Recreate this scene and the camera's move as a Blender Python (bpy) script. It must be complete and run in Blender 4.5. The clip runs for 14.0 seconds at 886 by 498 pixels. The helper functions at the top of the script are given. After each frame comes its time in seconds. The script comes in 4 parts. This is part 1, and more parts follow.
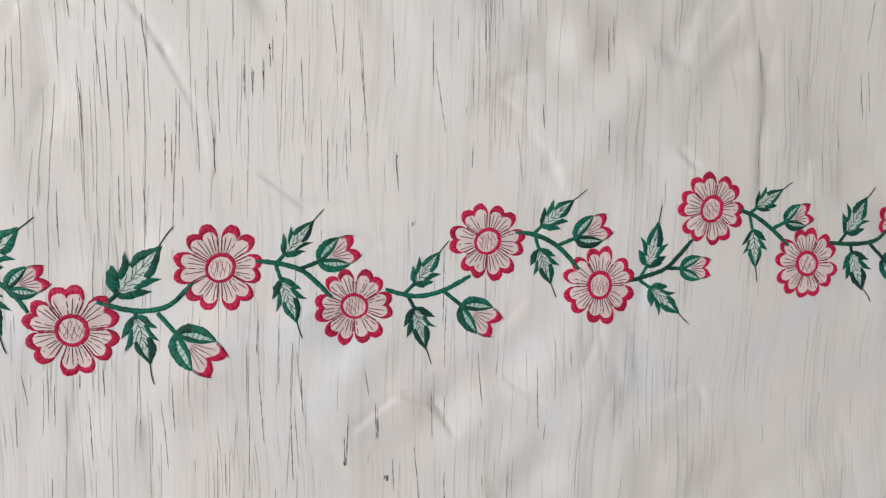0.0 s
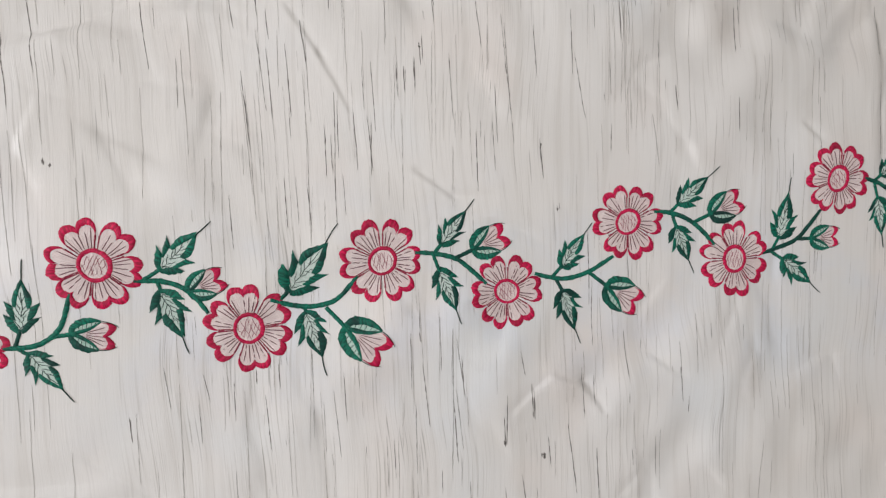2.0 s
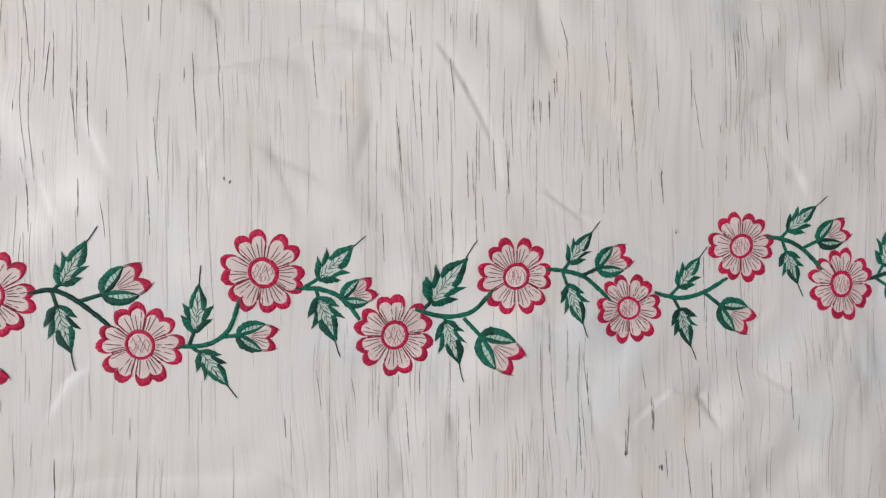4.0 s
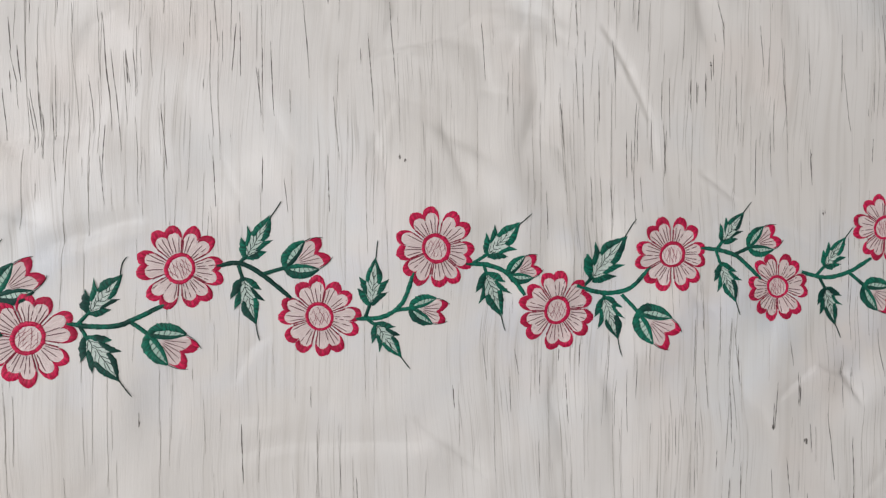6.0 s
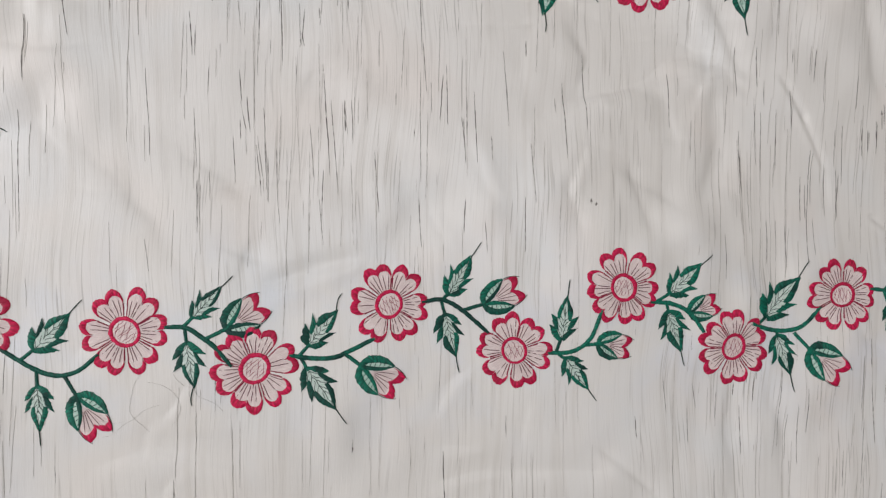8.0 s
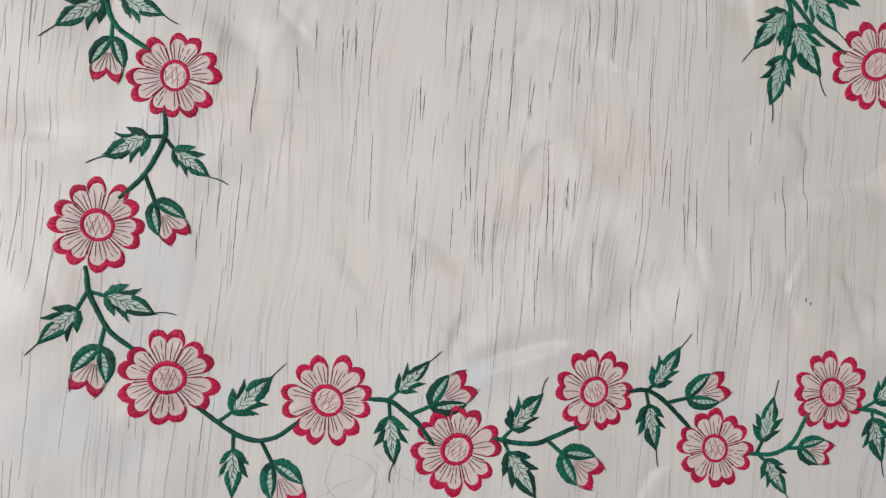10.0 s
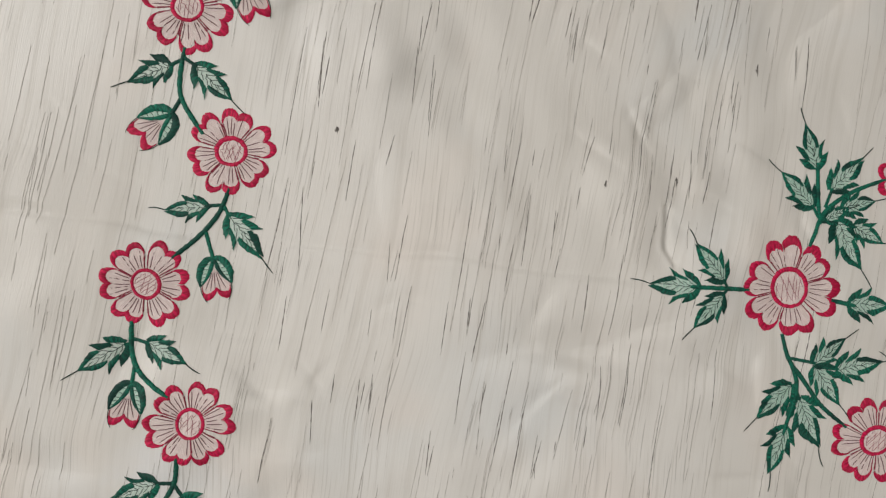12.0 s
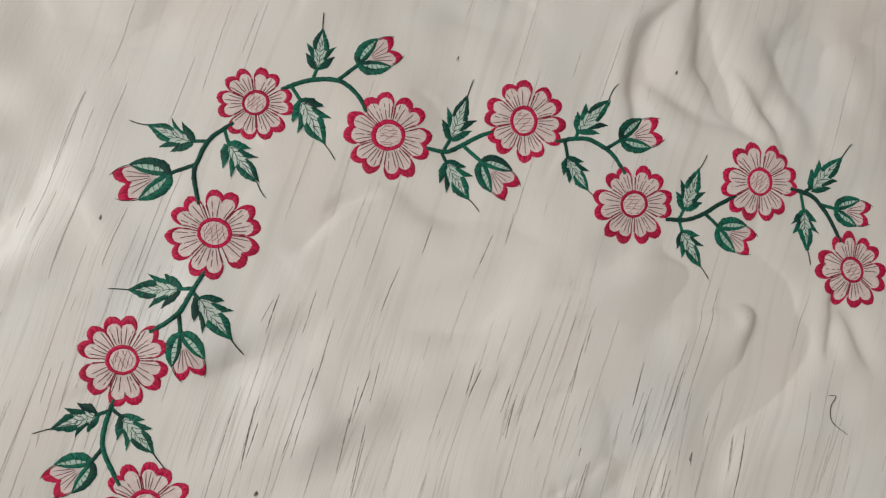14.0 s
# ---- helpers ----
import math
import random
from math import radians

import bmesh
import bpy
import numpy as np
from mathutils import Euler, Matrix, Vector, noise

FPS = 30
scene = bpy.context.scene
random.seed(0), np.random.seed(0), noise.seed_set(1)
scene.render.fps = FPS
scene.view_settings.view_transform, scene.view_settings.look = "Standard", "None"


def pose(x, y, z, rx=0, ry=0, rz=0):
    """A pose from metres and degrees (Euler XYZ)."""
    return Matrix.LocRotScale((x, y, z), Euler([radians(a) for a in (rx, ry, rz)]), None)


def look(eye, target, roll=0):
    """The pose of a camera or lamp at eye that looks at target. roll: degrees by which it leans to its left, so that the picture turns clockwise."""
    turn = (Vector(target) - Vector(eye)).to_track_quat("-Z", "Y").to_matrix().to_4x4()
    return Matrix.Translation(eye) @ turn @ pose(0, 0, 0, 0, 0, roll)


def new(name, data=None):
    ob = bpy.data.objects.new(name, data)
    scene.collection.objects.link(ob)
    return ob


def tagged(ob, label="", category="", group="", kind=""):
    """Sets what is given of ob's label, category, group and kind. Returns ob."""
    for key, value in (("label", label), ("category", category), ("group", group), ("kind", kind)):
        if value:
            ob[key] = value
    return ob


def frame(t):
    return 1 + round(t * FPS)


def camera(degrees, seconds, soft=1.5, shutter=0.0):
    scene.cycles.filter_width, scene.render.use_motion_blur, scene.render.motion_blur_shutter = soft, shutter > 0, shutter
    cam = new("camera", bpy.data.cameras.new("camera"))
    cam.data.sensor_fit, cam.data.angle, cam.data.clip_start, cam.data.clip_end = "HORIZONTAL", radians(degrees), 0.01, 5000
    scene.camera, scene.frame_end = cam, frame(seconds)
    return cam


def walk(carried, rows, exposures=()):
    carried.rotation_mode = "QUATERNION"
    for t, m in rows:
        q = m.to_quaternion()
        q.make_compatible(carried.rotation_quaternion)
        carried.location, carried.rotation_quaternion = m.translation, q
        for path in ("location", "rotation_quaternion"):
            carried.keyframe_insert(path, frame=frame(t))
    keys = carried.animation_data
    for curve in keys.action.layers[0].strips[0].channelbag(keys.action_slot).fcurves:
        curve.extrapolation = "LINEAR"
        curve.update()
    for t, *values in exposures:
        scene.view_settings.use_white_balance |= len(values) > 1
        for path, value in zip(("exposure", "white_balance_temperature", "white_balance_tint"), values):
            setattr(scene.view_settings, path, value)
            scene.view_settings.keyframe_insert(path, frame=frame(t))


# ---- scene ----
# ---- camera ----
cam = camera(78.0, 14.0, soft=1.3)
ROWS = [
    (0.0, 0.1792, 0.0482, 0.3095, -3.13, -9.21, 0.74),
    (0.5, 0.1720, 0.0441, 0.3159, -3.48, -9.72, 1.10),
    (1.0, 0.1504, 0.0465, 0.3127, -3.84, -8.98, -0.44),
    (1.5, 0.1217, 0.0428, 0.3081, -3.57, -8.93, -1.78),
    (2.0, 0.0966, 0.0438, 0.3077, -2.91, -8.69, -2.57),
    (2.2, 0.0910, 0.0461, 0.3140, -3.24, -9.22, -2.52),
    (4.3, 0.0059, 0.0371, 0.3274, 0.50, -6.50, -1.16),
    (4.5, -0.0101, 0.0428, 0.3297, -0.08, -6.36, -1.36),
    (5.0, -0.0582, 0.0277, 0.3298, -0.18, -5.58, -1.16),
    (5.5, -0.0685, 0.0359, 0.3240, 0.07, -5.75, 0.92),
    (6.0, -0.0712, 0.0308, 0.3237, -0.65, -6.31, -0.80),
    (6.5, -0.0871, 0.0356, 0.3310, -0.76, -6.28, -3.13),
    (7.0, -0.0976, 0.0344, 0.3326, -0.67, -7.04, -0.21),
    (7.5, -0.1326, 0.0496, 0.3387, -0.14, -6.38, 2.02),
    (8.0, -0.1826, 0.0545, 0.3319, -0.54, -5.11, -0.07),
    (8.2, -0.2021, 0.0558, 0.3280, -0.91, -5.00, -0.39),
    (10.3, -0.3111, 0.1114, 0.3093, 0.25, -5.07, 5.19),
    (10.5, -0.3109, 0.1282, 0.3128, 0.46, -5.13, 5.30),
    (11.0, -0.3245, 0.1810, 0.3158, -0.65, -4.95, 7.00),
    (11.5, -0.3333, 0.2271, 0.3182, -0.20, -5.34, 7.94),
    (12.0, -0.3429, 0.2903, 0.3155, 0.15, -5.32, 10.48),
    (12.5, -0.3582, 0.3482, 0.3100, 1.94, -4.95, 13.64),
    (13.0, -0.3615, 0.4047, 0.3112, 2.57, -5.31, 16.97),
    (13.5, -0.3665, 0.4628, 0.3149, 2.57, -5.45, 19.59),
    (14.0, -0.3540, 0.4903, 0.3228, 2.88, -5.84, 17.66),
]
walk(cam, [(t, pose(x, y, z, rx, ry, rz)) for t, x, y, z, rx, ry, rz in ROWS], [(0.0, -0.02, 6320, 12), (2.0, -0.06, 6320, 12), (4.5, -0.13, 6310, 12), (8.0, -0.25, 6310, 12), (10.5, -0.35, 6460, 11), (11.5, -0.40, 6700, 9), (12.5, -0.48, 6700, 9), (14.0, -0.50, 6700, 9)])

# ---- light: two added area lamps with no seen source, pale room around ----
world = bpy.data.worlds.new("sky")
scene.world = world
world.use_nodes = True
sky = world.node_tree.nodes.new("ShaderNodeTexSky")
sky.sky_type, sky.sun_disc = "NISHITA", False
sky.sun_elevation, sky.sun_rotation = radians(40), radians(-60)
world.node_tree.links.new(sky.outputs[0], world.node_tree.nodes["Background"].inputs[0])
world.node_tree.nodes["Background"].inputs[1].default_value = 0.1


def area_lamp(name, eye, target, width, height, watts, colour):
    data = bpy.data.lights.new(name, "AREA")
    data.shape, data.size, data.size_y, data.energy, data.color = "RECTANGLE", width, height, watts, colour
    ob = new(name, data)
    ob.matrix_world = look(eye, target)
    return ob


# added soft light from the west; its source is unseen and its place assumed
area_lamp("west_fill_light", (-2.62, 0.5, 1.55), (-0.1, 0.3, 0.0), 1.5, 1.3, 66, (1.0, 0.985, 0.965))
# added overhead light without a fixture, puts a broad gloss under the camera
area_lamp("overhead_fill_light", (0.0, 0.2, 2.40), (0.0, 0.2, 0.0), 0.8, 0.8, 25, (1.0, 0.975, 0.94))

# ---- materials ----


class Nodes:
    """A short way to write a node material."""

    def __init__(self, name):
        self.mat = bpy.data.materials.new(name)
        self.mat.use_nodes = True
        self.tree = self.mat.node_tree
        self.shader = self.tree.nodes["Principled BSDF"]

    def add(self, kind, **values):
        node = self.tree.nodes.new(kind)
        for key, value in values.items():
            node.inputs[key].default_value = value
        return node

    def link(self, a, b):
        self.tree.links.new(a, b)

    def coords(self, scale, uv=False, turn=0.0):
        tex = self.tree.nodes.new("ShaderNodeTexCoord")
        mapping = self.add("ShaderNodeMapping", Scale=scale, Rotation=(0, 0, turn))
        self.link(tex.outputs["UV" if uv else "Object"], mapping.inputs["Vector"])
        return mapping.outputs[0]

    def noise(self, coords, scale=1.0, detail=2.0, rough=0.5):
        node = self.add("ShaderNodeTexNoise", Scale=scale, Detail=detail, Roughness=rough)
        self.link(coords, node.inputs["Vector"])
        return node.outputs["Fac"]

    def ramp(self, fac, low, high, a=0.0, b=1.0):
        node = self.add("ShaderNodeMapRange")
        node.interpolation_type = "SMOOTHSTEP"
        for n, v in ((1, low), (2, high), (3, a), (4, b)):
            node.inputs[n].default_value = v
        self.link(fac, node.inputs[0])
        return node.outputs[0]

    def math(self, op, a, b):
        node = self.tree.nodes.new("ShaderNodeMath")
        node.operation = op
        for n, v in enumerate((a, b)):
            if isinstance(v, (int, float)):
                node.inputs[n].default_value = v
            else:
                self.link(v, node.inputs[n])
        return node.outputs[0]

    def mix(self, fac, a, b, blend="MIX"):
        node = self.tree.nodes.new("ShaderNodeMix")
        node.data_type, node.blend_type = "RGBA", blend
        for n, v in ((0, fac), (6, a), (7, b)):
            if isinstance(v, (int, float)):
                node.inputs[n].default_value = v
            elif isinstance(v, tuple):
                node.inputs[n].default_value = (*v, 1.0)
            else:
                self.link(v, node.inputs[n])
        return node.outputs[2]

    def done(self, colour, rough, height=None, depth=0.001, strength=1.0, sheen=0.0):
        if isinstance(colour, tuple):
            self.shader.inputs["Base Color"].default_value = (*colour, 1)
        else:
            self.link(colour, self.shader.inputs["Base Color"])
        self.shader.inputs["Roughness"].default_value = rough
        self.shader.inputs["Sheen Weight"].default_value = sheen
        if height is not None:
            bump = self.add("ShaderNodeBump", Strength=strength, Distance=depth)
            self.link(height, bump.inputs["Height"])
            self.link(bump.outputs[0], self.shader.inputs["Normal"])
        return self.mat


def cloth_material():
    n = Nodes("slubbed_cotton")
    wander = n.noise(n.coords((6, 9, 6)), 1.0, 1.0)
    tex = n.tree.nodes.new("ShaderNodeTexCoord")
    shift = n.tree.nodes.new("ShaderNodeCombineXYZ")
    n.link(n.math("MULTIPLY", wander, 0.02), shift.inputs[0])
    bent = n.tree.nodes.new("ShaderNodeVectorMath")
    n.link(tex.outputs["Object"], bent.inputs[0])
    n.link(shift.outputs[0], bent.inputs[1])

    def stretched(x, y):
        node = n.add("ShaderNodeMapping", Scale=(x, y, 0.0))
        n.link(bent.outputs[0], node.inputs["Vector"])
        return node.outputs[0]

    broad = n.noise(n.coords((5, 4, 5)), 1.0, 3.0)
    bands = n.noise(stretched(160, 5), 1.0, 2.0)
    parts = n.tree.nodes.new("ShaderNodeSeparateXYZ")
    n.link(tex.outputs["Object"], parts.inputs[0])
    zone = n.ramp(n.noise(stretched(26, 5), 1.0, 2.0), 0.40, 0.66, 0.15, 1.0)
    zone = n.math("MULTIPLY", zone, n.ramp(parts.outputs[1], 0.38, 0.54, 1.0, 0.25))
    fine = n.noise(stretched(900, 14), 1.0, 2.0, 0.6)
    hair = n.noise(stretched(560, 17), 1.0, 1.0)
    stain = n.noise(n.coords((9, 8, 9)), 1.0, 2.0)
    pink = n.noise(n.coords((13, 11, 3)), 1.0, 2.0)
    base = n.mix(n.ramp(broad, 0.35, 0.65), (0.645, 0.622, 0.590), (0.685, 0.668, 0.645))
    base = n.mix(n.ramp(stain, 0.52, 0.74, 0.0, 0.40), base, (0.60, 0.64, 0.665))
    base = n.mix(n.ramp(pink, 0.50, 0.72, 0.0, 0.42), base, (0.69, 0.62, 0.57))
    along_row = n.ramp(n.math("ABSOLUTE", n.math("SUBTRACT", parts.outputs[1], -0.004), 0.0), 0.0, 0.10, 1.0, 0.0)
    by_column = n.math("MULTIPLY", n.ramp(n.math("ABSOLUTE", n.math("ADD", parts.outputs[0], 0.445), 0.0), 0.0, 0.085, 1.0, 0.0), n.ramp(parts.outputs[1], 0.04, 0.27, 1.0, 0.0))
    chalk = n.math("MULTIPLY", n.math("MAXIMUM", along_row, by_column), n.ramp(n.noise(n.coords((24, 24, 1)), 1.0, 3.0), 0.40, 0.72, 0.02, 0.45))
    base = n.mix(chalk, base, (0.56, 0.61, 0.70))
    base = n.mix(n.ramp(bands, 0.50, 0.72, 0.0, 0.30), base, (0.50, 0.47, 0.43))
    base = n.mix(n.math("MULTIPLY", n.ramp(fine, 0.52, 0.72, 0.0, 0.62), zone), base, (0.40, 0.375, 0.34))
    base = n.mix(n.math("MULTIPLY", n.ramp(hair, 0.655, 0.74, 0.0, 0.5), zone), base, (0.20, 0.18, 0.165))
    weave = n.math("ADD", n.noise(n.coords((2600, 160, 1)), 1.0, 1.0), n.math("MULTIPLY", n.noise(n.coords((220, 2600, 1)), 1.0, 1.0), 0.35))
    relief = n.math("ADD", weave, n.math("MULTIPLY", fine, 1.5))
    n.shader.inputs["Specular IOR Level"].default_value = 0.6
    return n.done(base, 0.48, relief, 0.0002, 0.3, 0.0)


def thread_material(name, light, dark, rough=0.42, fuzz=0.35, shade=0.35):
    """Satin stitches: fine strands that lie across the band, with a silky gloss along them."""
    n = Nodes(name)
    strand = n.noise(n.coords((2300, 200, 1), uv=True), 1.0, 1.0)
    clump = n.noise(n.coords((520, 140, 1), uv=True), 1.0, 2.0)
    wear = n.noise(n.coords((420, 420, 1)), 1.0, 2.0)
    drift = n.noise(n.coords((95, 95, 1)), 1.0, 2.0)
    colour = n.mix(n.ramp(strand, 0.30, 0.66), dark, light)
    colour = n.mix(n.ramp(clump, 0.42, 0.72, 0.0, 0.6), colour, dark)
    info = n.tree.nodes.new("ShaderNodeObjectInfo")
    colour = n.mix(n.math("MULTIPLY", n.math("POWER", info.outputs["Random"], 2.0), shade), colour, dark)
    colour = n.mix(n.ramp(drift, 0.50, 0.70, 0.0, shade), colour, dark)
    pale = tuple(min(1.0, c * 0.6 + 0.25) for c in light)
    colour = n.mix(n.ramp(wear, 0.62, 0.78, 0.0, fuzz), colour, pale)
    n.shader.inputs["Specular IOR Level"].default_value = 0.25
    n.shader.inputs["Anisotropic"].default_value = 0.6
    along = n.tree.nodes.new("ShaderNodeTangent")
    along.direction_type = "UV_MAP"
    n.link(along.outputs[0], n.shader.inputs["Tangent"])
    return n.done(colour, rough + 0.12, strand, 0.0005, 0.8, 0.0)


def plain_material(name, a, b, scale, rough, depth=0.002):
    n = Nodes(name)
    coarse, grain = n.noise(n.coords((scale, scale, scale)), 1.0, 3.0), n.noise(n.coords((scale * 20,) * 3), 1.0, 2.0)
    colour = n.mix(n.ramp(coarse, 0.3, 0.7), a, b)
    colour = n.mix(n.ramp(grain, 0.5, 0.8, 0.0, 0.25), colour, tuple(c * 0.8 for c in a))
    return n.done(colour, rough, grain, depth, 0.4)


CLOTH = cloth_material()
RED = thread_material("crimson_thread", (0.80, 0.013, 0.105), (0.25, 0.003, 0.028), 0.40, 0.05, 0.52)
GREEN = thread_material("green_thread", (0.003, 0.225, 0.138), (0.001, 0.026, 0.022), 0.42, 0.10, 0.90)
PALE = thread_material("pale_pink_thread", (0.82, 0.735, 0.715), (0.62, 0.50, 0.49), 0.6, 0.3)
MINT = thread_material("pale_green_thread", (0.70, 0.745, 0.715), (0.42, 0.54, 0.48), 0.6, 0.3, 0.6)
DARK = thread_material("dark_thread", (0.135, 0.078, 0.082), (0.06, 0.038, 0.04), 0.6, 0.15)
STITCH = thread_material("brown_rose_thread", (0.19, 0.062, 0.076), (0.09, 0.030, 0.038), 0.6, 0.15)
PINE = thread_material("dark_green_thread", (0.014, 0.052, 0.040), (0.008, 0.02, 0.016), 0.6, 0.15)
ROSE = thread_material("rose_thread", (0.34, 0.04, 0.075), (0.17, 0.022, 0.04), 0.5, 0.12)
BLUSH = thread_material("blush_thread", (0.40, 0.14, 0.17), (0.24, 0.07, 0.09), 0.5, 0.12)
SAGE = thread_material("sage_thread", (0.60, 0.70, 0.65), (0.28, 0.46, 0.38), 0.55, 0.2)


def slub_material(name, dark, pale):
    """Uneven yarn, each slub of its own shade."""
    n = Nodes(name)
    shade = n.tree.nodes.new("ShaderNodeNewGeometry").outputs["Random Per Island"]
    speck = n.noise(n.coords((400, 260, 400)), 1.0, 2.0)
    colour = n.mix(n.math("MULTIPLY", n.math("ADD", shade, n.ramp(speck, 0.35, 0.7)), 0.5), dark, pale)
    return n.done(colour, 0.9)


SLUB = slub_material("slub_fibre", (0.065, 0.056, 0.052), (0.25, 0.23, 0.215))
FAINT = slub_material("faint_slub_fibre", (0.24, 0.22, 0.20), (0.50, 0.475, 0.45))
PLASTER = plain_material("plaster", (0.46, 0.44, 0.41), (0.53, 0.51, 0.48), 3, 0.9)
FLOOR = plain_material("cement_floor", (0.20, 0.19, 0.175), (0.26, 0.25, 0.23), 4, 0.6)

# ---- the lie of the cloth ----
rng = np.random.default_rng(7)
FOLDS = []


def fold(x0, y0, x1, y1, width, height):
    """A soft crease from one place of the cloth to another."""
    FOLDS.append((x0, y0, x1, y1, width, height))


fold(0.066, 0.159, 0.081, 0.136, 0.0014, 0.0008)
fold(0.081, 0.136, 0.095, 0.107, 0.0014, 0.0008)
fold(0.131, 0.071, 0.150, 0.057, 0.0013, 0.0008)
fold(0.182, -0.070, 0.200, -0.054, 0.0018, 0.0005)
fold(0.210, -0.053, 0.226, -0.058, 0.0018, 0.0010)
fold(0.226, -0.058, 0.236, -0.074, 0.0018, 0.0010)
fold(0.270, -0.047, 0.288, -0.060, 0.0018, 0.0007)
fold(0.426, 0.193, 0.433, 0.146, 0.0040, 0.0017)
fold(0.433, 0.146, 0.432, 0.072, 0.0040, 0.0017)
fold(0.376, 0.091, 0.383, 0.084, 0.0016, 0.0010)
fold(0.372, 0.152, 0.381, 0.170, 0.0060, 0.0017)
fold(0.381, 0.170, 0.409, 0.178, 0.0060, 0.0017)
fold(0.344, -0.009, 0.355, -0.041, 0.0050, 0.0011)
fold(-0.086, 0.138, -0.045, 0.158, 0.0060, 0.0017)
fold(-0.045, 0.158, 0.021, 0.162, 0.0060, 0.0017)
fold(-0.050, -0.077, -0.013, -0.109, 0.0020, 0.0006)
fold(-0.253, 0.033, -0.211, 0.043, 0.0030, 0.0008)
fold(-0.033, 0.095, -0.025, 0.071, 0.0030, 0.0007)
fold(-0.275, 0.052, -0.266, 0.049, 0.0040, 0.0011)
fold(-0.266, 0.049, -0.270, 0.035, 0.0040, 0.0011)
fold(-0.146, -0.087, -0.057, -0.085, 0.0050, 0.0011)
fold(-0.354, 0.103, -0.329, 0.075, 0.0080, 0.0009)
fold(-0.329, 0.075, -0.307, 0.038, 0.0080, 0.0009)
fold(-0.057, 0.152, -0.020, 0.170, 0.0070, 0.0017)
fold(-0.020, 0.170, 0.013, 0.178, 0.0070, 0.0017)
fold(-0.247, 0.035, -0.209, 0.046, 0.0030, 0.0006)
fold(0.020, 0.208, 0.036, 0.173, 0.0040, 0.0011)
fold(-0.040, 0.189, 0.028, 0.199, 0.0060, 0.0014)
fold(0.122, 0.224, 0.130, 0.164, 0.0060, 0.0017)
fold(-0.550, 0.275, -0.477, 0.278, 0.0026, 0.0007)
fold(-0.477, 0.278, -0.415, 0.282, 0.0026, 0.0007)
fold(-0.415, 0.282, -0.318, 0.292, 0.0026, 0.0007)
fold(-0.318, 0.292, -0.194, 0.298, 0.0026, 0.0007)
fold(-0.185, 0.344, -0.181, 0.324, 0.0014, 0.0014)
fold(-0.181, 0.324, -0.174, 0.314, 0.0014, 0.0014)
fold(-0.266, 0.241, -0.212, 0.254, 0.0070, 0.0011)
fold(-0.212, 0.254, -0.174, 0.256, 0.0070, 0.0011)
fold(-0.426, 0.231, -0.401, 0.232, 0.0060, 0.0011)
fold(-0.409, 0.169, -0.369, 0.172, 0.0060, 0.0011)
fold(-0.147, 0.265, -0.124, 0.257, 0.0070, 0.0014)
fold(-0.060, 0.189, -0.034, 0.171, 0.0050, 0.0011)
fold(-0.409, 0.495, -0.388, 0.522, 0.0050, 0.0011)
fold(-0.388, 0.522, -0.374, 0.540, 0.0050, 0.0011)
fold(-0.584, 0.414, -0.571, 0.431, 0.0060, 0.0017)
fold(-0.571, 0.431, -0.568, 0.456, 0.0060, 0.0017)
fold(-0.357, 0.542, -0.331, 0.537, 0.0080, 0.0017)
fold(-0.331, 0.537, -0.293, 0.539, 0.0080, 0.0017)
fold(-0.160, 0.540, -0.129, 0.554, 0.0060, 0.0019)
fold(-0.129, 0.554, -0.115, 0.544, 0.0060, 0.0019)
fold(-0.115, 0.544, -0.119, 0.529, 0.0060, 0.0019)
fold(-0.234, 0.713, -0.243, 0.684, 0.0055, 0.0034)
fold(-0.243, 0.684, -0.244, 0.657, 0.0055, 0.0034)
fold(-0.244, 0.657, -0.239, 0.636, 0.0055, 0.0034)
fold(-0.216, 0.716, -0.209, 0.687, 0.0060, 0.0046)
fold(-0.209, 0.687, -0.194, 0.669, 0.0060, 0.0046)
fold(-0.194, 0.669, -0.181, 0.658, 0.0060, 0.0046)
fold(-0.224, 0.658, -0.201, 0.651, 0.0065, 0.0032)
fold(-0.201, 0.651, -0.165, 0.645, 0.0065, 0.0032)
fold(-0.172, 0.677, -0.152, 0.663, 0.0060, 0.0030)
fold(-0.152, 0.663, -0.140, 0.649, 0.0060, 0.0030)
fold(-0.150, 0.550, -0.128, 0.551, 0.0050, 0.0036)
fold(-0.128, 0.551, -0.117, 0.540, 0.0050, 0.0036)
fold(-0.117, 0.540, -0.118, 0.523, 0.0050, 0.0036)
fold(-0.077, 0.561, -0.074, 0.536, 0.0040, 0.0030)
fold(-0.065, 0.556, -0.050, 0.538, 0.0050, 0.0026)
fold(-0.241, 0.531, -0.216, 0.552, 0.0080, 0.0024)
fold(-0.216, 0.552, -0.183, 0.558, 0.0080, 0.0024)
fold(-0.183, 0.558, -0.150, 0.551, 0.0080, 0.0024)
fold(-0.562, 0.450, -0.552, 0.483, 0.0090, 0.0011)
fold(-0.552, 0.483, -0.553, 0.504, 0.0090, 0.0011)
fold(-0.405, 0.496, -0.393, 0.519, 0.0030, 0.0009)
fold(-0.393, 0.519, -0.378, 0.528, 0.0030, 0.0009)
fold(-0.121, 0.451, -0.113, 0.490, 0.0110, 0.0026)
fold(-0.113, 0.490, -0.090, 0.518, 0.0110, 0.0026)
fold(-0.132, 0.713, -0.093, 0.742, 0.0110, 0.0030)
fold(-0.151, 0.736, -0.149, 0.701, 0.0100, 0.0030)
fold(-0.149, 0.701, -0.126, 0.678, 0.0100, 0.0030)
fold(-0.522, 0.604, -0.532, 0.586, 0.0080, 0.0014)
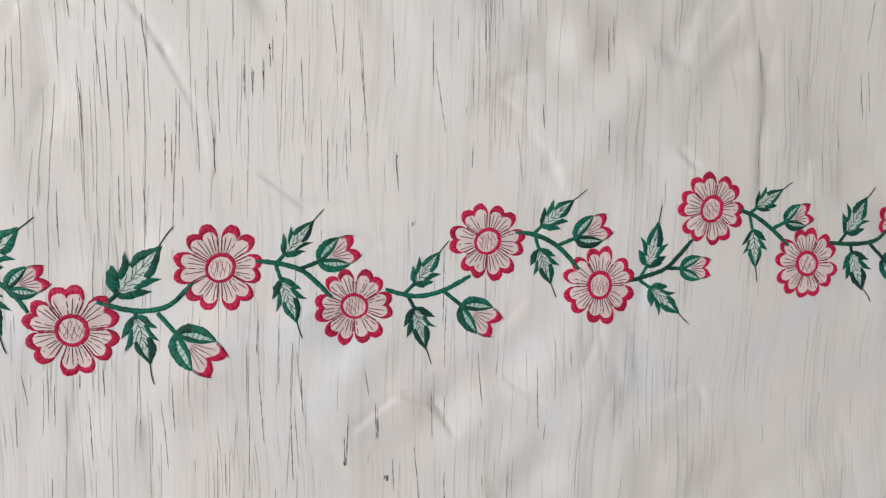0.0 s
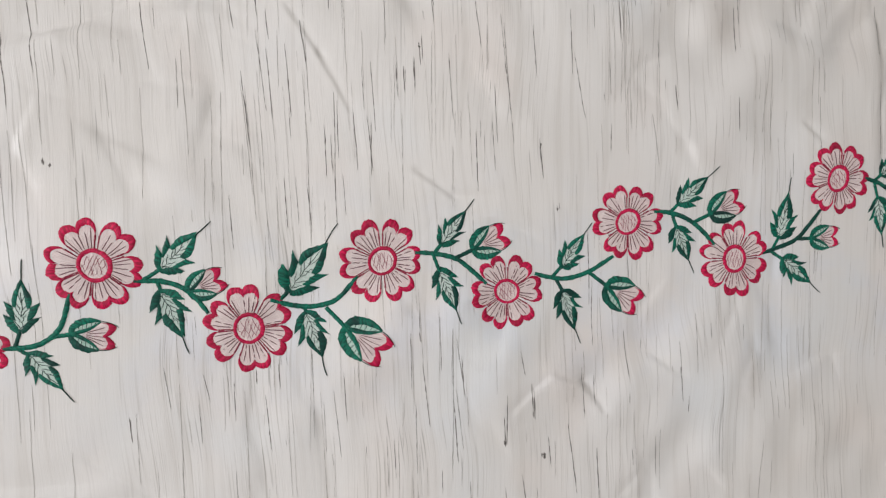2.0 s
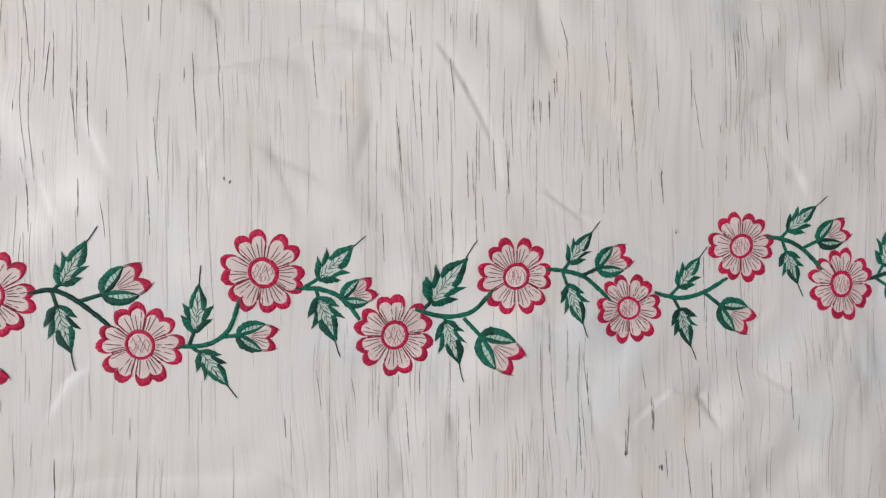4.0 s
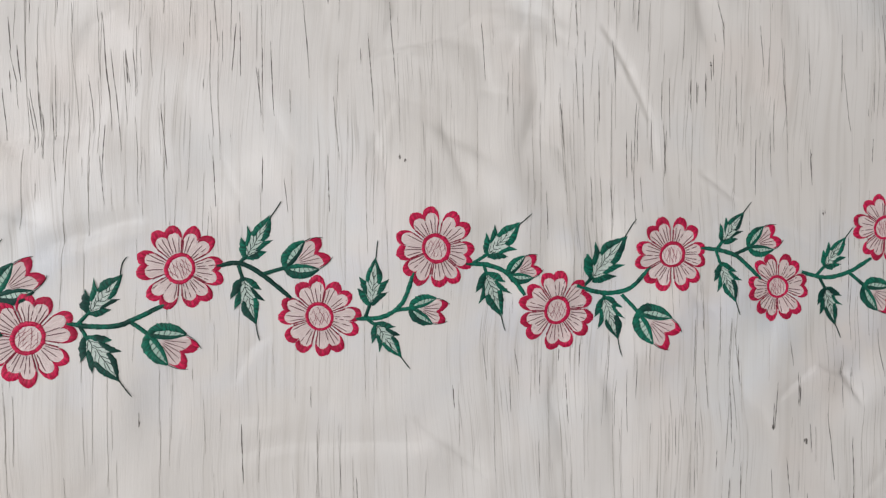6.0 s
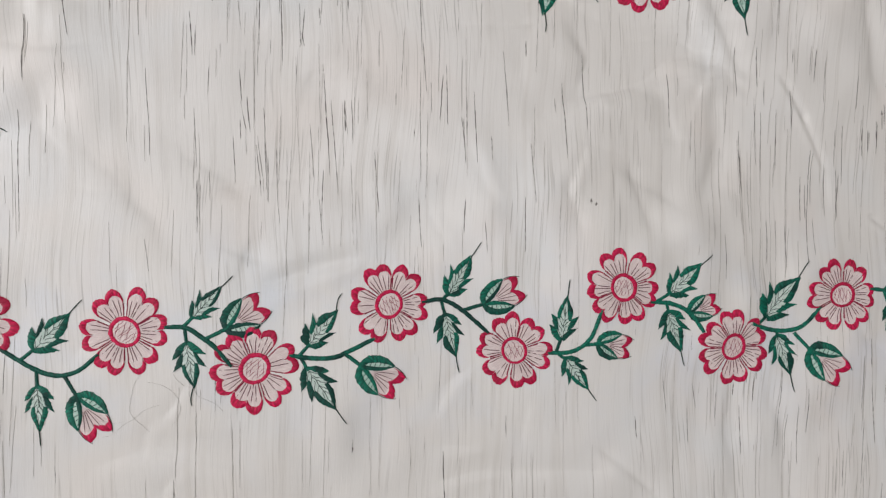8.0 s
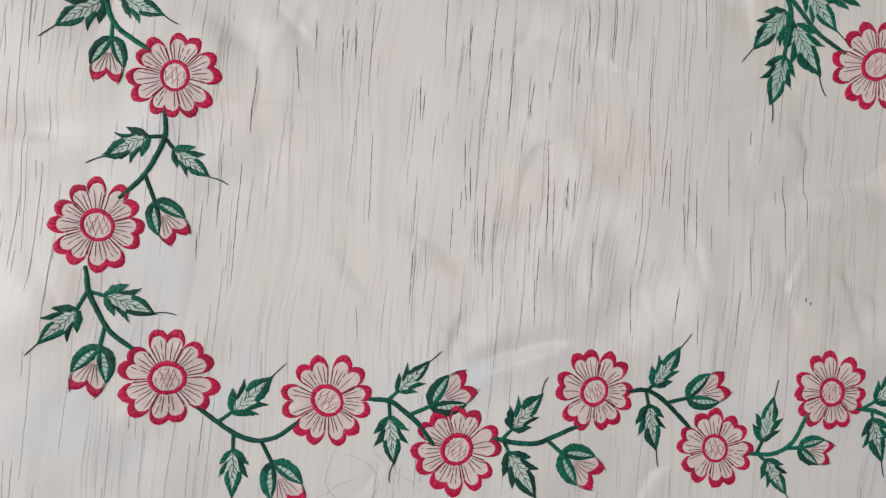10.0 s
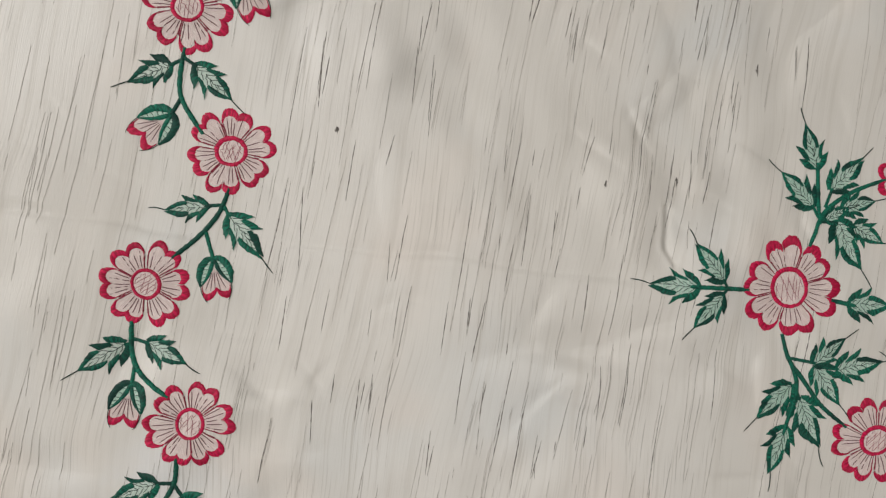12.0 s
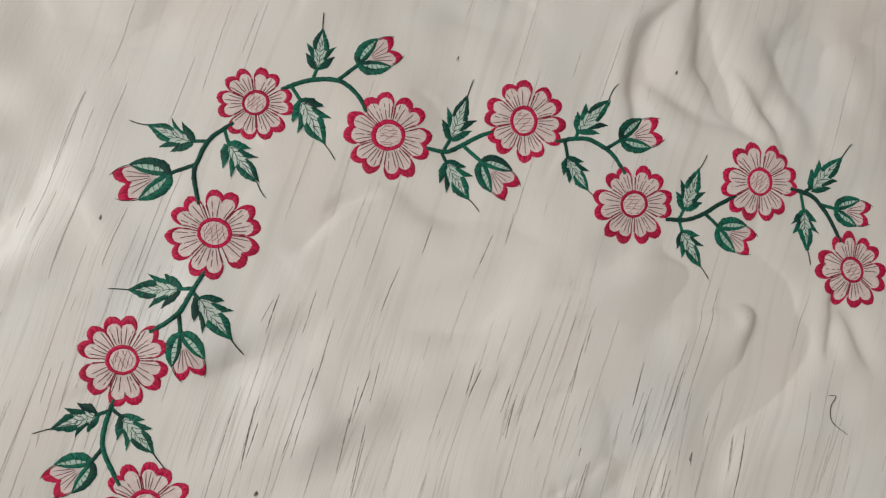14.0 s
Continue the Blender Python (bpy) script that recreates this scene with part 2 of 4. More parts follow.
fold(-0.532, 0.586, -0.551, 0.576, 0.0080, 0.0014)
fold(-0.397, 0.640, -0.366, 0.654, 0.0090, 0.0016)
fold(-0.366, 0.654, -0.331, 0.661, 0.0090, 0.0016)
fold(-0.326, 0.465, -0.302, 0.479, 0.0110, 0.0026)
fold(-0.302, 0.479, -0.284, 0.505, 0.0110, 0.0026)
fold(-0.132, 0.553, -0.116, 0.537, 0.0050, 0.0018)
fold(-0.116, 0.537, -0.117, 0.510, 0.0050, 0.0018)
fold(-0.172, 0.522, -0.156, 0.535, 0.0070, 0.0024)
fold(-0.156, 0.535, -0.136, 0.543, 0.0070, 0.0024)
fold(-0.588, 0.398, -0.578, 0.425, 0.0090, 0.0012)
fold(-0.578, 0.425, -0.562, 0.443, 0.0090, 0.0012)
fold(-0.216, 0.257, -0.178, 0.275, 0.0080, 0.0012)
fold(-0.178, 0.275, -0.143, 0.292, 0.0080, 0.0012)
fold(-0.199, 0.447, -0.185, 0.416, 0.0090, 0.0014)
fold(-0.185, 0.416, -0.200, 0.388, 0.0090, 0.0014)
fold(-0.410, 0.425, -0.421, 0.418, 0.0040, 0.0004)
fold(-0.421, 0.418, -0.430, 0.409, 0.0040, 0.0004)
fold(-0.413, 0.208, -0.402, 0.202, 0.0050, 0.0009)
fold(-0.402, 0.202, -0.390, 0.205, 0.0050, 0.0009)
fold(-0.258, 0.243, -0.229, 0.252, 0.0075, 0.0012)
fold(-0.229, 0.252, -0.194, 0.246, 0.0075, 0.0012)
fold(-0.194, 0.246, -0.148, 0.245, 0.0075, 0.0012)
fold(-0.062, 0.179, -0.050, 0.159, 0.0060, 0.0020)
fold(-0.050, 0.159, -0.023, 0.153, 0.0060, 0.0020)
fold(-0.252, 0.030, -0.221, 0.041, 0.0040, 0.0012)
fold(-0.523, 0.139, -0.505, 0.136, 0.0060, 0.0016)
fold(-0.505, 0.136, -0.491, 0.139, 0.0060, 0.0016)
fold(-0.058, 0.150, -0.035, 0.164, 0.0060, 0.0018)
fold(-0.035, 0.164, -0.002, 0.173, 0.0060, 0.0018)
fold(-0.002, 0.173, 0.029, 0.168, 0.0060, 0.0018)
fold(-0.297, 0.106, -0.277, 0.090, 0.0060, 0.0014)
fold(-0.277, 0.090, -0.255, 0.092, 0.0060, 0.0014)
fold(-0.345, -0.073, -0.316, -0.065, 0.0060, 0.0008)
fold(-0.316, -0.065, -0.281, -0.072, 0.0060, 0.0008)
fold(-0.033, 0.096, -0.014, 0.086, 0.0050, 0.0010)
fold(0.034, -0.040, 0.035, -0.064, 0.0045, 0.0010)
fold(0.035, -0.064, 0.039, -0.096, 0.0045, 0.0010)
fold(0.058, -0.044, 0.067, -0.066, 0.0050, 0.0011)
fold(0.067, -0.066, 0.073, -0.100, 0.0050, 0.0011)
fold(0.364, 0.155, 0.406, 0.144, 0.0090, 0.0018)
fold(0.406, 0.144, 0.425, 0.156, 0.0090, 0.0018)
fold(0.019, 0.142, 0.022, 0.111, 0.0060, 0.0014)
fold(0.022, 0.111, 0.020, 0.094, 0.0060, 0.0014)

# many short, slight creases
crumple = np.random.default_rng(11)
for _ in range(230):
    cx, cy = crumple.uniform(-0.62, 0.54), crumple.uniform(-0.17, 0.76)
    way = crumple.normal(1.9, 0.8)
    for _ in range(crumple.integers(1, 4)):
        far = crumple.uniform(0.008, 0.020)
        ex, ey = cx + far * math.cos(way), cy + far * math.sin(way)
        fold(cx, cy, ex, ey, crumple.uniform(0.0018, 0.0045), crumple.uniform(0.00018, 0.00055))
        cx, cy, way = ex, ey, way + crumple.normal(0, 0.45)

WAVES = [(rng.uniform(0, 2 * math.pi), k * (0.8 + 0.4 * rng.random()), rng.uniform(0, 2 * math.pi), a)
         for k, a, many in ((11, 0.0008, 5), (30, 0.00056, 9), (75, 0.00019, 12), (170, 0.00008, 14)) for _ in range(many)]


def relief():
    """The height of the cloth's face on a fine grid: gentle waves and its creases."""
    gx, gy = np.arange(-0.80, 0.7605, 0.001), np.arange(-0.36, 0.9405, 0.001)
    x, y = np.meshgrid(gx, gy)
    z = np.zeros_like(x)
    swirl = 0.8 * np.sin(6 * x + 5 * y)
    patchy = np.clip(0.9 + 1.1 * np.sin(17 * x + 9 * y + 1.0) * np.sin(13 * y - 8 * x + 2.2) + 0.7 * np.sin(31 * y + 12 * x), 0.25, 2.6)
    for turn, k, phase, a in WAVES:
        z += (patchy if k > 50 else 1.0) * a * np.sin(k * (np.cos(turn) * x + np.sin(turn) * y) + phase + swirl)
    for n in range(6):
        turn, k, phase = 0.3 + 0.55 * n, 34 + 5 * n, 1.7 * n
        bend = 1.6 * np.sin(11 * x - 6 * y + n) + 1.3 * np.sin(15 * y + 5 * x + 2 * n)
        z += 0.00028 * patchy * np.sqrt(np.sin(0.5 * k * (np.cos(turn) * x + np.sin(turn) * y) + phase + bend) ** 2 + 0.004)
    z -= z.mean()
    for x0, y0, x1, y1, width, height in FOLDS:
        dx, dy = x1 - x0, y1 - y0
        far = math.hypot(dx, dy)
        r = 7 * width
        a0, a1 = np.searchsorted(gx, (min(x0, x1) - r, max(x0, x1) + r))
        b0, b1 = np.searchsorted(gy, (min(y0, y1) - r, max(y0, y1) + r))
        u, v = x[b0:b1, a0:a1], y[b0:b1, a0:a1]
        s = ((u - x0) * dx + (v - y0) * dy) / far**2
        d = ((u - x0) * dy - (v - y0) * dx) / far / width
        d = d + 0.4 * np.sin(60 * u + 47 * v) + 0.15 * np.sin(150 * v - 110 * u)
        end = np.maximum(np.maximum(-s, s - 1), 0) * far
        # a sunk crease, steep on one side and easy on the other
        steep = np.where(d > 0, d * 1.25, d * 0.48)
        z[b0:b1, a0:a1] -= CREASE * height * (1.15 if width < 0.003 else 1.0) * (np.exp(-steep * steep) - 0.30 * np.exp(-(((d - 2.4) / 1.3) ** 2))) * np.exp(-((end / (width * 2.5)) ** 2))
    return np.clip(z, -0.0046, 0.008)


CREASE = 0.8
RELIEF = relief()


def lie(x, y):
    """The height of the cloth's face at any place."""
    x, y = np.asarray(x, float), np.asarray(y, float)
    u = np.clip((x + 0.80) / 0.001, 0, RELIEF.shape[1] - 1.001)
    v = np.clip((y + 0.36) / 0.001, 0, RELIEF.shape[0] - 1.001)
    a, c = u.astype(int), v.astype(int)
    u, v = u - a, v - c
    low = RELIEF[c, a] * (1 - u) + RELIEF[c, a + 1] * u
    high = RELIEF[c + 1, a] * (1 - u) + RELIEF[c + 1, a + 1] * u
    return low * (1 - v) + high * v


def mesh_object(name, verts, faces, material, parent=None, uvs=None, label="", smooth=True):
    data = bpy.data.meshes.new(name)
    data.from_pydata([tuple(v) for v in verts], [], faces)
    data.materials.append(material)
    data.polygons.foreach_set("use_smooth", [smooth] * len(data.polygons))
    if uvs is not None:
        layer = data.uv_layers.new(name="UVMap")
        index = np.empty(len(data.loops), int)
        data.loops.foreach_get("vertex_index", index)
        layer.data.foreach_set("uv", np.asarray(uvs, float)[index].ravel())
    ob = new(name, data)
    if parent is not None:
        ob.parent = parent
    return tagged(ob, label=label) if label else ob


# ---- room: unseen floor, walls and ceiling, added to bounce the light ----
def box(name, x0, x1, y0, y1, z0, z1, material, kind="structure", label="", category=""):
    bm = bmesh.new()
    bmesh.ops.create_cube(bm, size=1.0, matrix=Matrix.LocRotScale(((x0 + x1) / 2, (y0 + y1) / 2, (z0 + z1) / 2), None, (x1 - x0, y1 - y0, z1 - z0)))
    bmesh.ops.bevel(bm, geom=bm.edges[:], offset=0.004, segments=1, affect="EDGES")
    data = bpy.data.meshes.new(name)
    bm.to_mesh(data)
    bm.free()
    data.materials.append(material)
    return tagged(new(name, data), label, category, kind=kind)


GROUND = -0.0050
box("floor", -2.7, 2.4, -1.9, 2.7, GROUND - 0.1, GROUND, FLOOR, label="unseen plain grey cement floor added under the cloth", category="floor")
box("wall_east", 2.4, 2.5, -1.9, 2.7, GROUND, 2.45, PLASTER, label="unseen plain buff wall added to close the room", category="wall")
box("wall_north", -2.7, 2.4, 2.7, 2.8, GROUND, 2.45, PLASTER, label="unseen plain buff wall added to close the room", category="wall")
box("wall_south", -2.7, 2.4, -2.0, -1.9, GROUND, 2.45, PLASTER, label="unseen plain buff wall added to close the room", category="wall")
box("ceiling", -2.8, 2.5, -2.0, 2.8, 2.45, 2.55, PLASTER, label="unseen plain buff ceiling added to close the room", category="ceiling")


def west_wall():
    """An unseen wall, added with one opening through it behind the west lamp."""
    bm = bmesh.new()
    for y0, y1, z0, z1 in ((-1.9, -0.3, GROUND, 2.45), (1.3, 2.7, GROUND, 2.45), (-0.3, 1.3, GROUND, 0.85), (-0.3, 1.3, 2.25, 2.45)):
        bmesh.ops.create_cube(bm, size=1.0, matrix=Matrix.LocRotScale((-2.75, (y0 + y1) / 2, (z0 + z1) / 2), None, (0.1, y1 - y0, z1 - z0)))
    data = bpy.data.meshes.new("wall_west")
    bm.to_mesh(data)
    bm.free()
    data.materials.append(PLASTER)
    tagged(new("wall_west", data), "unseen plain buff wall added with an opening behind the west lamp", "wall", kind="structure")


west_wall()

# ---- the cloth ----
def cloth():
    """A sheet with a turned-down edge, fine where it is creased and embroidered."""
    xs = np.r_[np.arange(-0.78, -0.645, 0.005), np.arange(-0.64, 0.571, 0.0012), np.arange(0.575, 0.745, 0.005)]
    ys = np.r_[np.arange(-0.34, -0.165, 0.005), np.arange(-0.16, 0.781, 0.0012), np.arange(0.785, 0.925, 0.005)]
    nx, ny = len(xs), len(ys)
    x, y = np.meshgrid(xs, ys)
    z = lie(x, y)
    for edge in (np.s_[0, :], np.s_[-1, :], np.s_[:, 0], np.s_[:, -1]):
        z[edge] = GROUND + 0.0002
    verts = np.stack([x, y, z], -1).reshape(-1, 3)
    i = (np.arange(ny - 1)[:, None] * nx + np.arange(nx - 1)).ravel()
    faces = np.stack([i, i + 1, i + nx + 1, i + nx], -1).tolist()
    ob = mesh_object("embroidered_cloth", verts.tolist(), faces, CLOTH)
    return tagged(ob, "creased off-white slubbed cotton cloth embroidered with pink daisies, on the floor", "cloth")


CLOTH_SHEET = cloth()

# ---- embroidery ----


def smooth_path(points, step=0.0012):
    """A soft curve through a few places."""
    p = np.array(points, float)
    p = np.vstack([2 * p[0] - p[1], p, 2 * p[-1] - p[-2]])
    out = []
    for a, b, c, d in zip(p, p[1:], p[2:], p[3:]):
        n = max(2, int(np.linalg.norm(c - b) / step))
        t = np.linspace(0, 1, n, endpoint=False)[:, None]
        out.append(0.5 * (2 * b + (c - a) * t + (2 * a - 5 * b + 4 * c - d) * t**2 + (3 * b - a - 3 * c + d) * t**3))
    return np.vstack([*out, p[-2:-1]])


def band(name, path, width, material, parent, lift=0.0004, label="", ragged=0.08):
    """A raised band of satin stitch along a path; width is one number or one for each place of it."""
    path = np.asarray(path, float)
    way = np.gradient(path, axis=0)
    way /= np.maximum(np.linalg.norm(way, axis=1, keepdims=True), 1e-9)
    side = np.stack([-way[:, 1], way[:, 0]], -1)
    run = np.r_[0, np.cumsum(np.linalg.norm(np.diff(path, axis=0), axis=1))]
    width = np.broadcast_to(np.asarray(width, float), run.shape)
    verts, uvs, across = [], [], (-1.0, -0.6, 0.0, 0.6, 1.0)
    for v in across:
        rough = 1 + ragged * rng.normal(size=len(run)) * (abs(v) == 1)
        xy = path + side * (0.5 * v * width * rough)[:, None]
        z = lie(xy[:, 0], xy[:, 1]) + lift * (0.12 + 0.88 * (1 - abs(v) ** 2.2)) + 0.00005
        verts.append(np.c_[xy, z])
        uvs.append(np.c_[run + 0.25 * v * width, 0.5 * v * width])
    n, k = len(run), len(across)
    verts, uvs = np.stack(verts, 1).reshape(-1, 3), np.stack(uvs, 1).reshape(-1, 2)
    faces = [(a * k + b, a * k + b + 1, (a + 1) * k + b + 1, (a + 1) * k + b) for a in range(n - 1) for b in range(k - 1)]
    faces = [f[::-1] for f in faces]
    return mesh_object(name, verts.tolist(), faces, material, parent, uvs, label)


def patch(name, inner, outer, material, parent, lift=0.00022, rows=5, label=""):
    """Flat stitches that fill the ground between two lines of equally many places."""
    inner, outer = np.asarray(inner, float), np.asarray(outer, float)
    n = len(inner)
    s = np.linspace(0, 1, rows)[:, None, None]
    xy = inner * (1 - s) + outer * s
    z = lie(xy[..., 0], xy[..., 1]) + lift
    verts = np.concatenate([xy, z[..., None]], -1).reshape(-1, 3)
    u = np.broadcast_to(np.linspace(0, 1, n) * np.linalg.norm(outer - np.roll(outer, 1, 0), axis=1)[1:].sum(), (rows, n))
    v = s[..., 0] * np.linalg.norm(outer - inner, axis=1)
    uvs = np.stack([u, v], -1).reshape(-1, 2)
    faces = [(a * n + b, a * n + b + 1, (a + 1) * n + b + 1, (a + 1) * n + b) for a in range(rows - 1) for b in range(n - 1)]
    p, q, r = (verts[faces[len(faces) // 2][i]][:2] for i in range(3))
    if (q[0] - p[0]) * (r[1] - p[1]) - (q[1] - p[1]) * (r[0] - p[0]) < 0:
        faces = [f[::-1] for f in faces]
    return mesh_object(name, verts.tolist(), faces, material, parent, uvs, label)


def strands(name, lines, width, material, parent, lift=0.00042, label=""):
    """Loose running stitches, each a thin raised thread."""
    verts, faces, uvs = [], [], []
    for line in lines:
        line = np.asarray(line, float)
        way = np.gradient(line, axis=0)
        way /= np.maximum(np.linalg.norm(way, axis=1, keepdims=True), 1e-9)
        side = np.stack([-way[:, 1], way[:, 0]], -1)
        run = np.r_[0, np.cumsum(np.linalg.norm(np.diff(line, axis=0), axis=1))]
        taper = np.interp(np.linspace(0, 1, len(run)), (0, 0.12, 0.85, 1), (0.6, 1, 1, 0.45))
        start = len(verts)
        for v, up in ((-1, 0.25), (0, 1.0), (1, 0.25)):
            xy = line + side * (0.5 * v * width * taper)[:, None]
            z = lie(xy[:, 0], xy[:, 1]) + lift * up + 0.00015
            verts += np.c_[xy, z].tolist()
            uvs += np.c_[run, np.full(len(run), v * width)].tolist()
        n = len(run)
        for b in range(2):
            faces += [(start + b * n + a, start + (b + 1) * n + a, start + (b + 1) * n + a + 1, start + b * n + a + 1)[::-1] for a in range(n - 1)]
    return mesh_object(name, verts, faces, material, parent, uvs, label)


def rays(cx, cy, angle, radius):
    return np.stack([cx + radius * np.cos(angle), cy + radius * np.sin(angle)], -1)


def satin(name, inner, outer, material, parent, lift=0.00062, label="", ragged=0.0):
    """A raised block of satin stitch between two lines of equally many places, the strands laid across from one to the other."""
    inner, outer = np.asarray(inner, float), np.asarray(outer, float)
    n = len(inner)
    across = (0.0, 0.18, 0.5, 0.82, 1.0)
    if ragged:
        outer = outer + (outer - inner) * (ragged * rng.normal(size=n))[:, None]
        inner = inner + (outer - inner) * (ragged * rng.normal(size=n))[:, None]
    run = np.r_[0, np.cumsum(np.linalg.norm(np.diff((inner + outer) / 2, axis=0), axis=1))]
    deep = np.linalg.norm(outer - inner, axis=1)
    verts, uvs = [], []
    for v in across:
        xy = inner * (1 - v) + outer * v
        z = lie(xy[:, 0], xy[:, 1]) + lift * (0.12 + 0.88 * (1 - abs(2 * v - 1) ** 2.2)) + 0.00005
        verts.append(np.c_[xy, z])
        uvs.append(np.c_[run, v * deep])
    verts, uvs = np.concatenate(verts), np.concatenate(uvs)
    faces = [(a * n + b, a * n + b + 1, (a + 1) * n + b + 1, (a + 1) * n + b) for a in range(len(across) - 1) for b in range(n - 1)]
    p, q, r = (verts[faces[len(faces) // 2][i]][:2] for i in range(3))
    if (q[0] - p[0]) * (r[1] - p[1]) - (q[1] - p[1]) * (r[0] - p[0]) < 0:
        faces = [f[::-1] for f in faces]
    return mesh_object(name, verts.tolist(), faces, material, parent, uvs, label)


def dashes(line, gap=0.18):
    """One drawn line of stitches, broken here and there where the needle went under."""
    line, out, start = np.asarray(line, float), [], 0
    for cut in range(2, len(line) - 2):
        if cut - start >= 2 and rng.random() < gap:
            out.append(line[start:cut + 1])
            start = cut + 1
    out.append(line[start:])
    return [piece for piece in out if len(piece) > 1]


def flower(x, y, radius, turn, eye_size=0.265):
    """A daisy of six heart-shaped petals round a hatched eye, each petal tipped with two crescents."""
    full = np.linspace(0, 2 * math.pi, 49)
    hub = eye_size * radius
    oval, lean = 1 + 0.06 * np.cos(2 * (full - rng.uniform(0, 3))), rng.uniform(0, 3)
    eye = patch("embroidered_flower", rays(x, y, full, full * 0 + 1e-5), rays(x, y, full, hub * oval), PALE, CLOTH_SHEET, rows=4,
                label="pink and white satin-stitched daisy with a crimson rim")
    thick = 0.092 * rng.uniform(0.85, 1.15) * (1 + 0.14 * np.cos(full - lean))
    satin("eye_ring", rays(x, y, full, 1.02 * hub * oval), rays(x, y, full, 1.02 * hub * oval + thick * radius), RED, eye, 0.0006, "raised crimson ring", 0.05)
    hatch, slant = [], radians(turn) + rng.uniform(0, 1)
    for lean, many in ((0.0, 6), (rng.uniform(0.5, 0.9), 4)):
        for off in np.linspace(-0.76, 0.76, many) + rng.normal(0, 0.06, many):
            half = hub * math.sqrt(max(0.05, 1 - off * off)) * rng.uniform(0.7, 0.95)
            s = np.linspace(-half, half, 7) + rng.normal(0, 0.08) * hub
            c, d = math.cos(slant + lean), math.sin(slant + lean)
            hatch += dashes(np.c_[x + s * c - off * hub * d, y + s * d + off * hub * c] + rng.normal(0, 0.00022, (7, 2)), 0.12)
    strands("hatching", hatch, 0.00034, BLUSH, eye, 0.0003, "thin rose crossed stitches")
    ground = (eye_size + 0.075) * radius
    for k in range(6):
        axis = radians(turn + 60 * k) + rng.normal(0, 0.03)
        size = radius * rng.uniform(0.965, 1.035)
        spread = radians(28.6) * rng.uniform(0.93, 1.0)
        a = np.linspace(-1, 1, 33)
        tongue = np.clip(1 - ((np.abs(a) - 0.5) / 0.5) ** 2, 0, 1) ** 0.6
        petal = patch("petal", rays(x, y, axis + a * spread * 0.97, a * 0 + ground), rays(x, y, axis + a * spread * 0.97, size * (0.655 + 0.20 * tongue)), PALE, eye)
        lines = []
        for side in (-1, 1):
            middle = axis + side * spread * (0.50 + rng.normal(0, 0.025))
            half = spread * 0.515
            u = np.linspace(-1, 1, 23)
            peak = size * rng.uniform(0.965, 1.045)
            tilt = rng.normal(0, 0.10)
            round_out = np.clip(1 - np.abs(u) ** rng.uniform(1.6, 2.2), 0, 1) ** 0.78
            round_in = np.clip(1 - u**2, 0, 1) ** 0.62
            foot_out = size * np.where(u * side > 0, 0.735, 0.855)
            foot_in = size * np.where(u * side > 0, 0.615, 0.70)
            outer = (foot_out * (1 - round_out) + peak * round_out) * (1 + 0.03 * tilt * u)
            inner = foot_in * (1 - round_in) + (peak - size * rng.uniform(0.14, 0.205)) * round_in
            inner = np.minimum(inner * (1 - 0.10 * tilt * u), outer - 0.03 * size)
            satin("petal_rim", rays(x, y, middle + u * half * 0.93, inner), rays(x, y, middle + u * half, outer), RED, petal, 0.00066, ragged=0.035)
            s = np.linspace(ground / size - 0.01, 0.66, 8)
            rim_line = rays(x, y, axis + side * spread * (0.90 + 0.12 * s), s * size)
            band("petal_edge", rim_line, 0.00072 * np.linspace(0.8, 1.5, 8), ROSE, petal, 0.00042, ragged=0.18)
            for f in (-0.42, 0.34) if side < 0 else (-1.0, -0.34, 0.42):
                if rng.random() < 0.10:
                    continue
                f += rng.normal(0, 0.07)
                top = (0.80 - 0.10 * f * f) * rng.uniform(0.90, 1.03)
                s = np.linspace(ground / size + rng.uniform(0.0, 0.05), top, 9)
                wiggle = np.cumsum(rng.normal(0, 0.010, 9))
                fan = 0.5 * side + (0.5 * f) * (0.72 + 0.34 * s)
                lines += dashes(rays(x, y, axis + (fan + wiggle) * spread, s * size), 0.06)
        strands("petal_stitch", lines, 0.00050, STITCH, petal, 0.00034, label="thin dark radiating stitches")
    return eye


def frame_of(base, tip):
    base, tip = np.array(base, float), np.array(tip, float)
    ahead = tip - base
    return base, ahead, np.array([-ahead[1], ahead[0]])


def stem(points):
    p = np.array(points, float)
    first, last = p[0] - p[1], p[-1] - p[-2]
    p = np.vstack([p[0] + 0.0026 * first / np.linalg.norm(first), p[1:-1], p[-1] + 0.0042 * last / np.linalg.norm(last)])
    path = smooth_path(p)
    s = np.linspace(0, 1, len(path))
    return band("stem", path, 0.0027 * np.interp(s, (0, 0.12, 0.5, 0.9, 1), (0.8, 1, 1.05, 0.95, 0.7)), GREEN, CLOTH_SHEET, 0.0009,
                "dark green satin-stitched stem")


LEAF_BLOCKS = (
    (((0.02, 0.000), (0.10, 0.048), (0.185, 0.110)), ((-0.030, 0.025), (0.05, 0.155), (0.240, 0.258))),
    (((0.150, 0.070), (0.25, 0.085), (0.350, 0.115)), ((0.170, 0.128), (0.27, 0.178), (0.432, 0.258))),
    (((0.325, 0.065), (0.48, 0.034), (0.650, -0.004)), ((0.348, 0.130), (0.50, 0.128), (0.748, 0.003))),
)


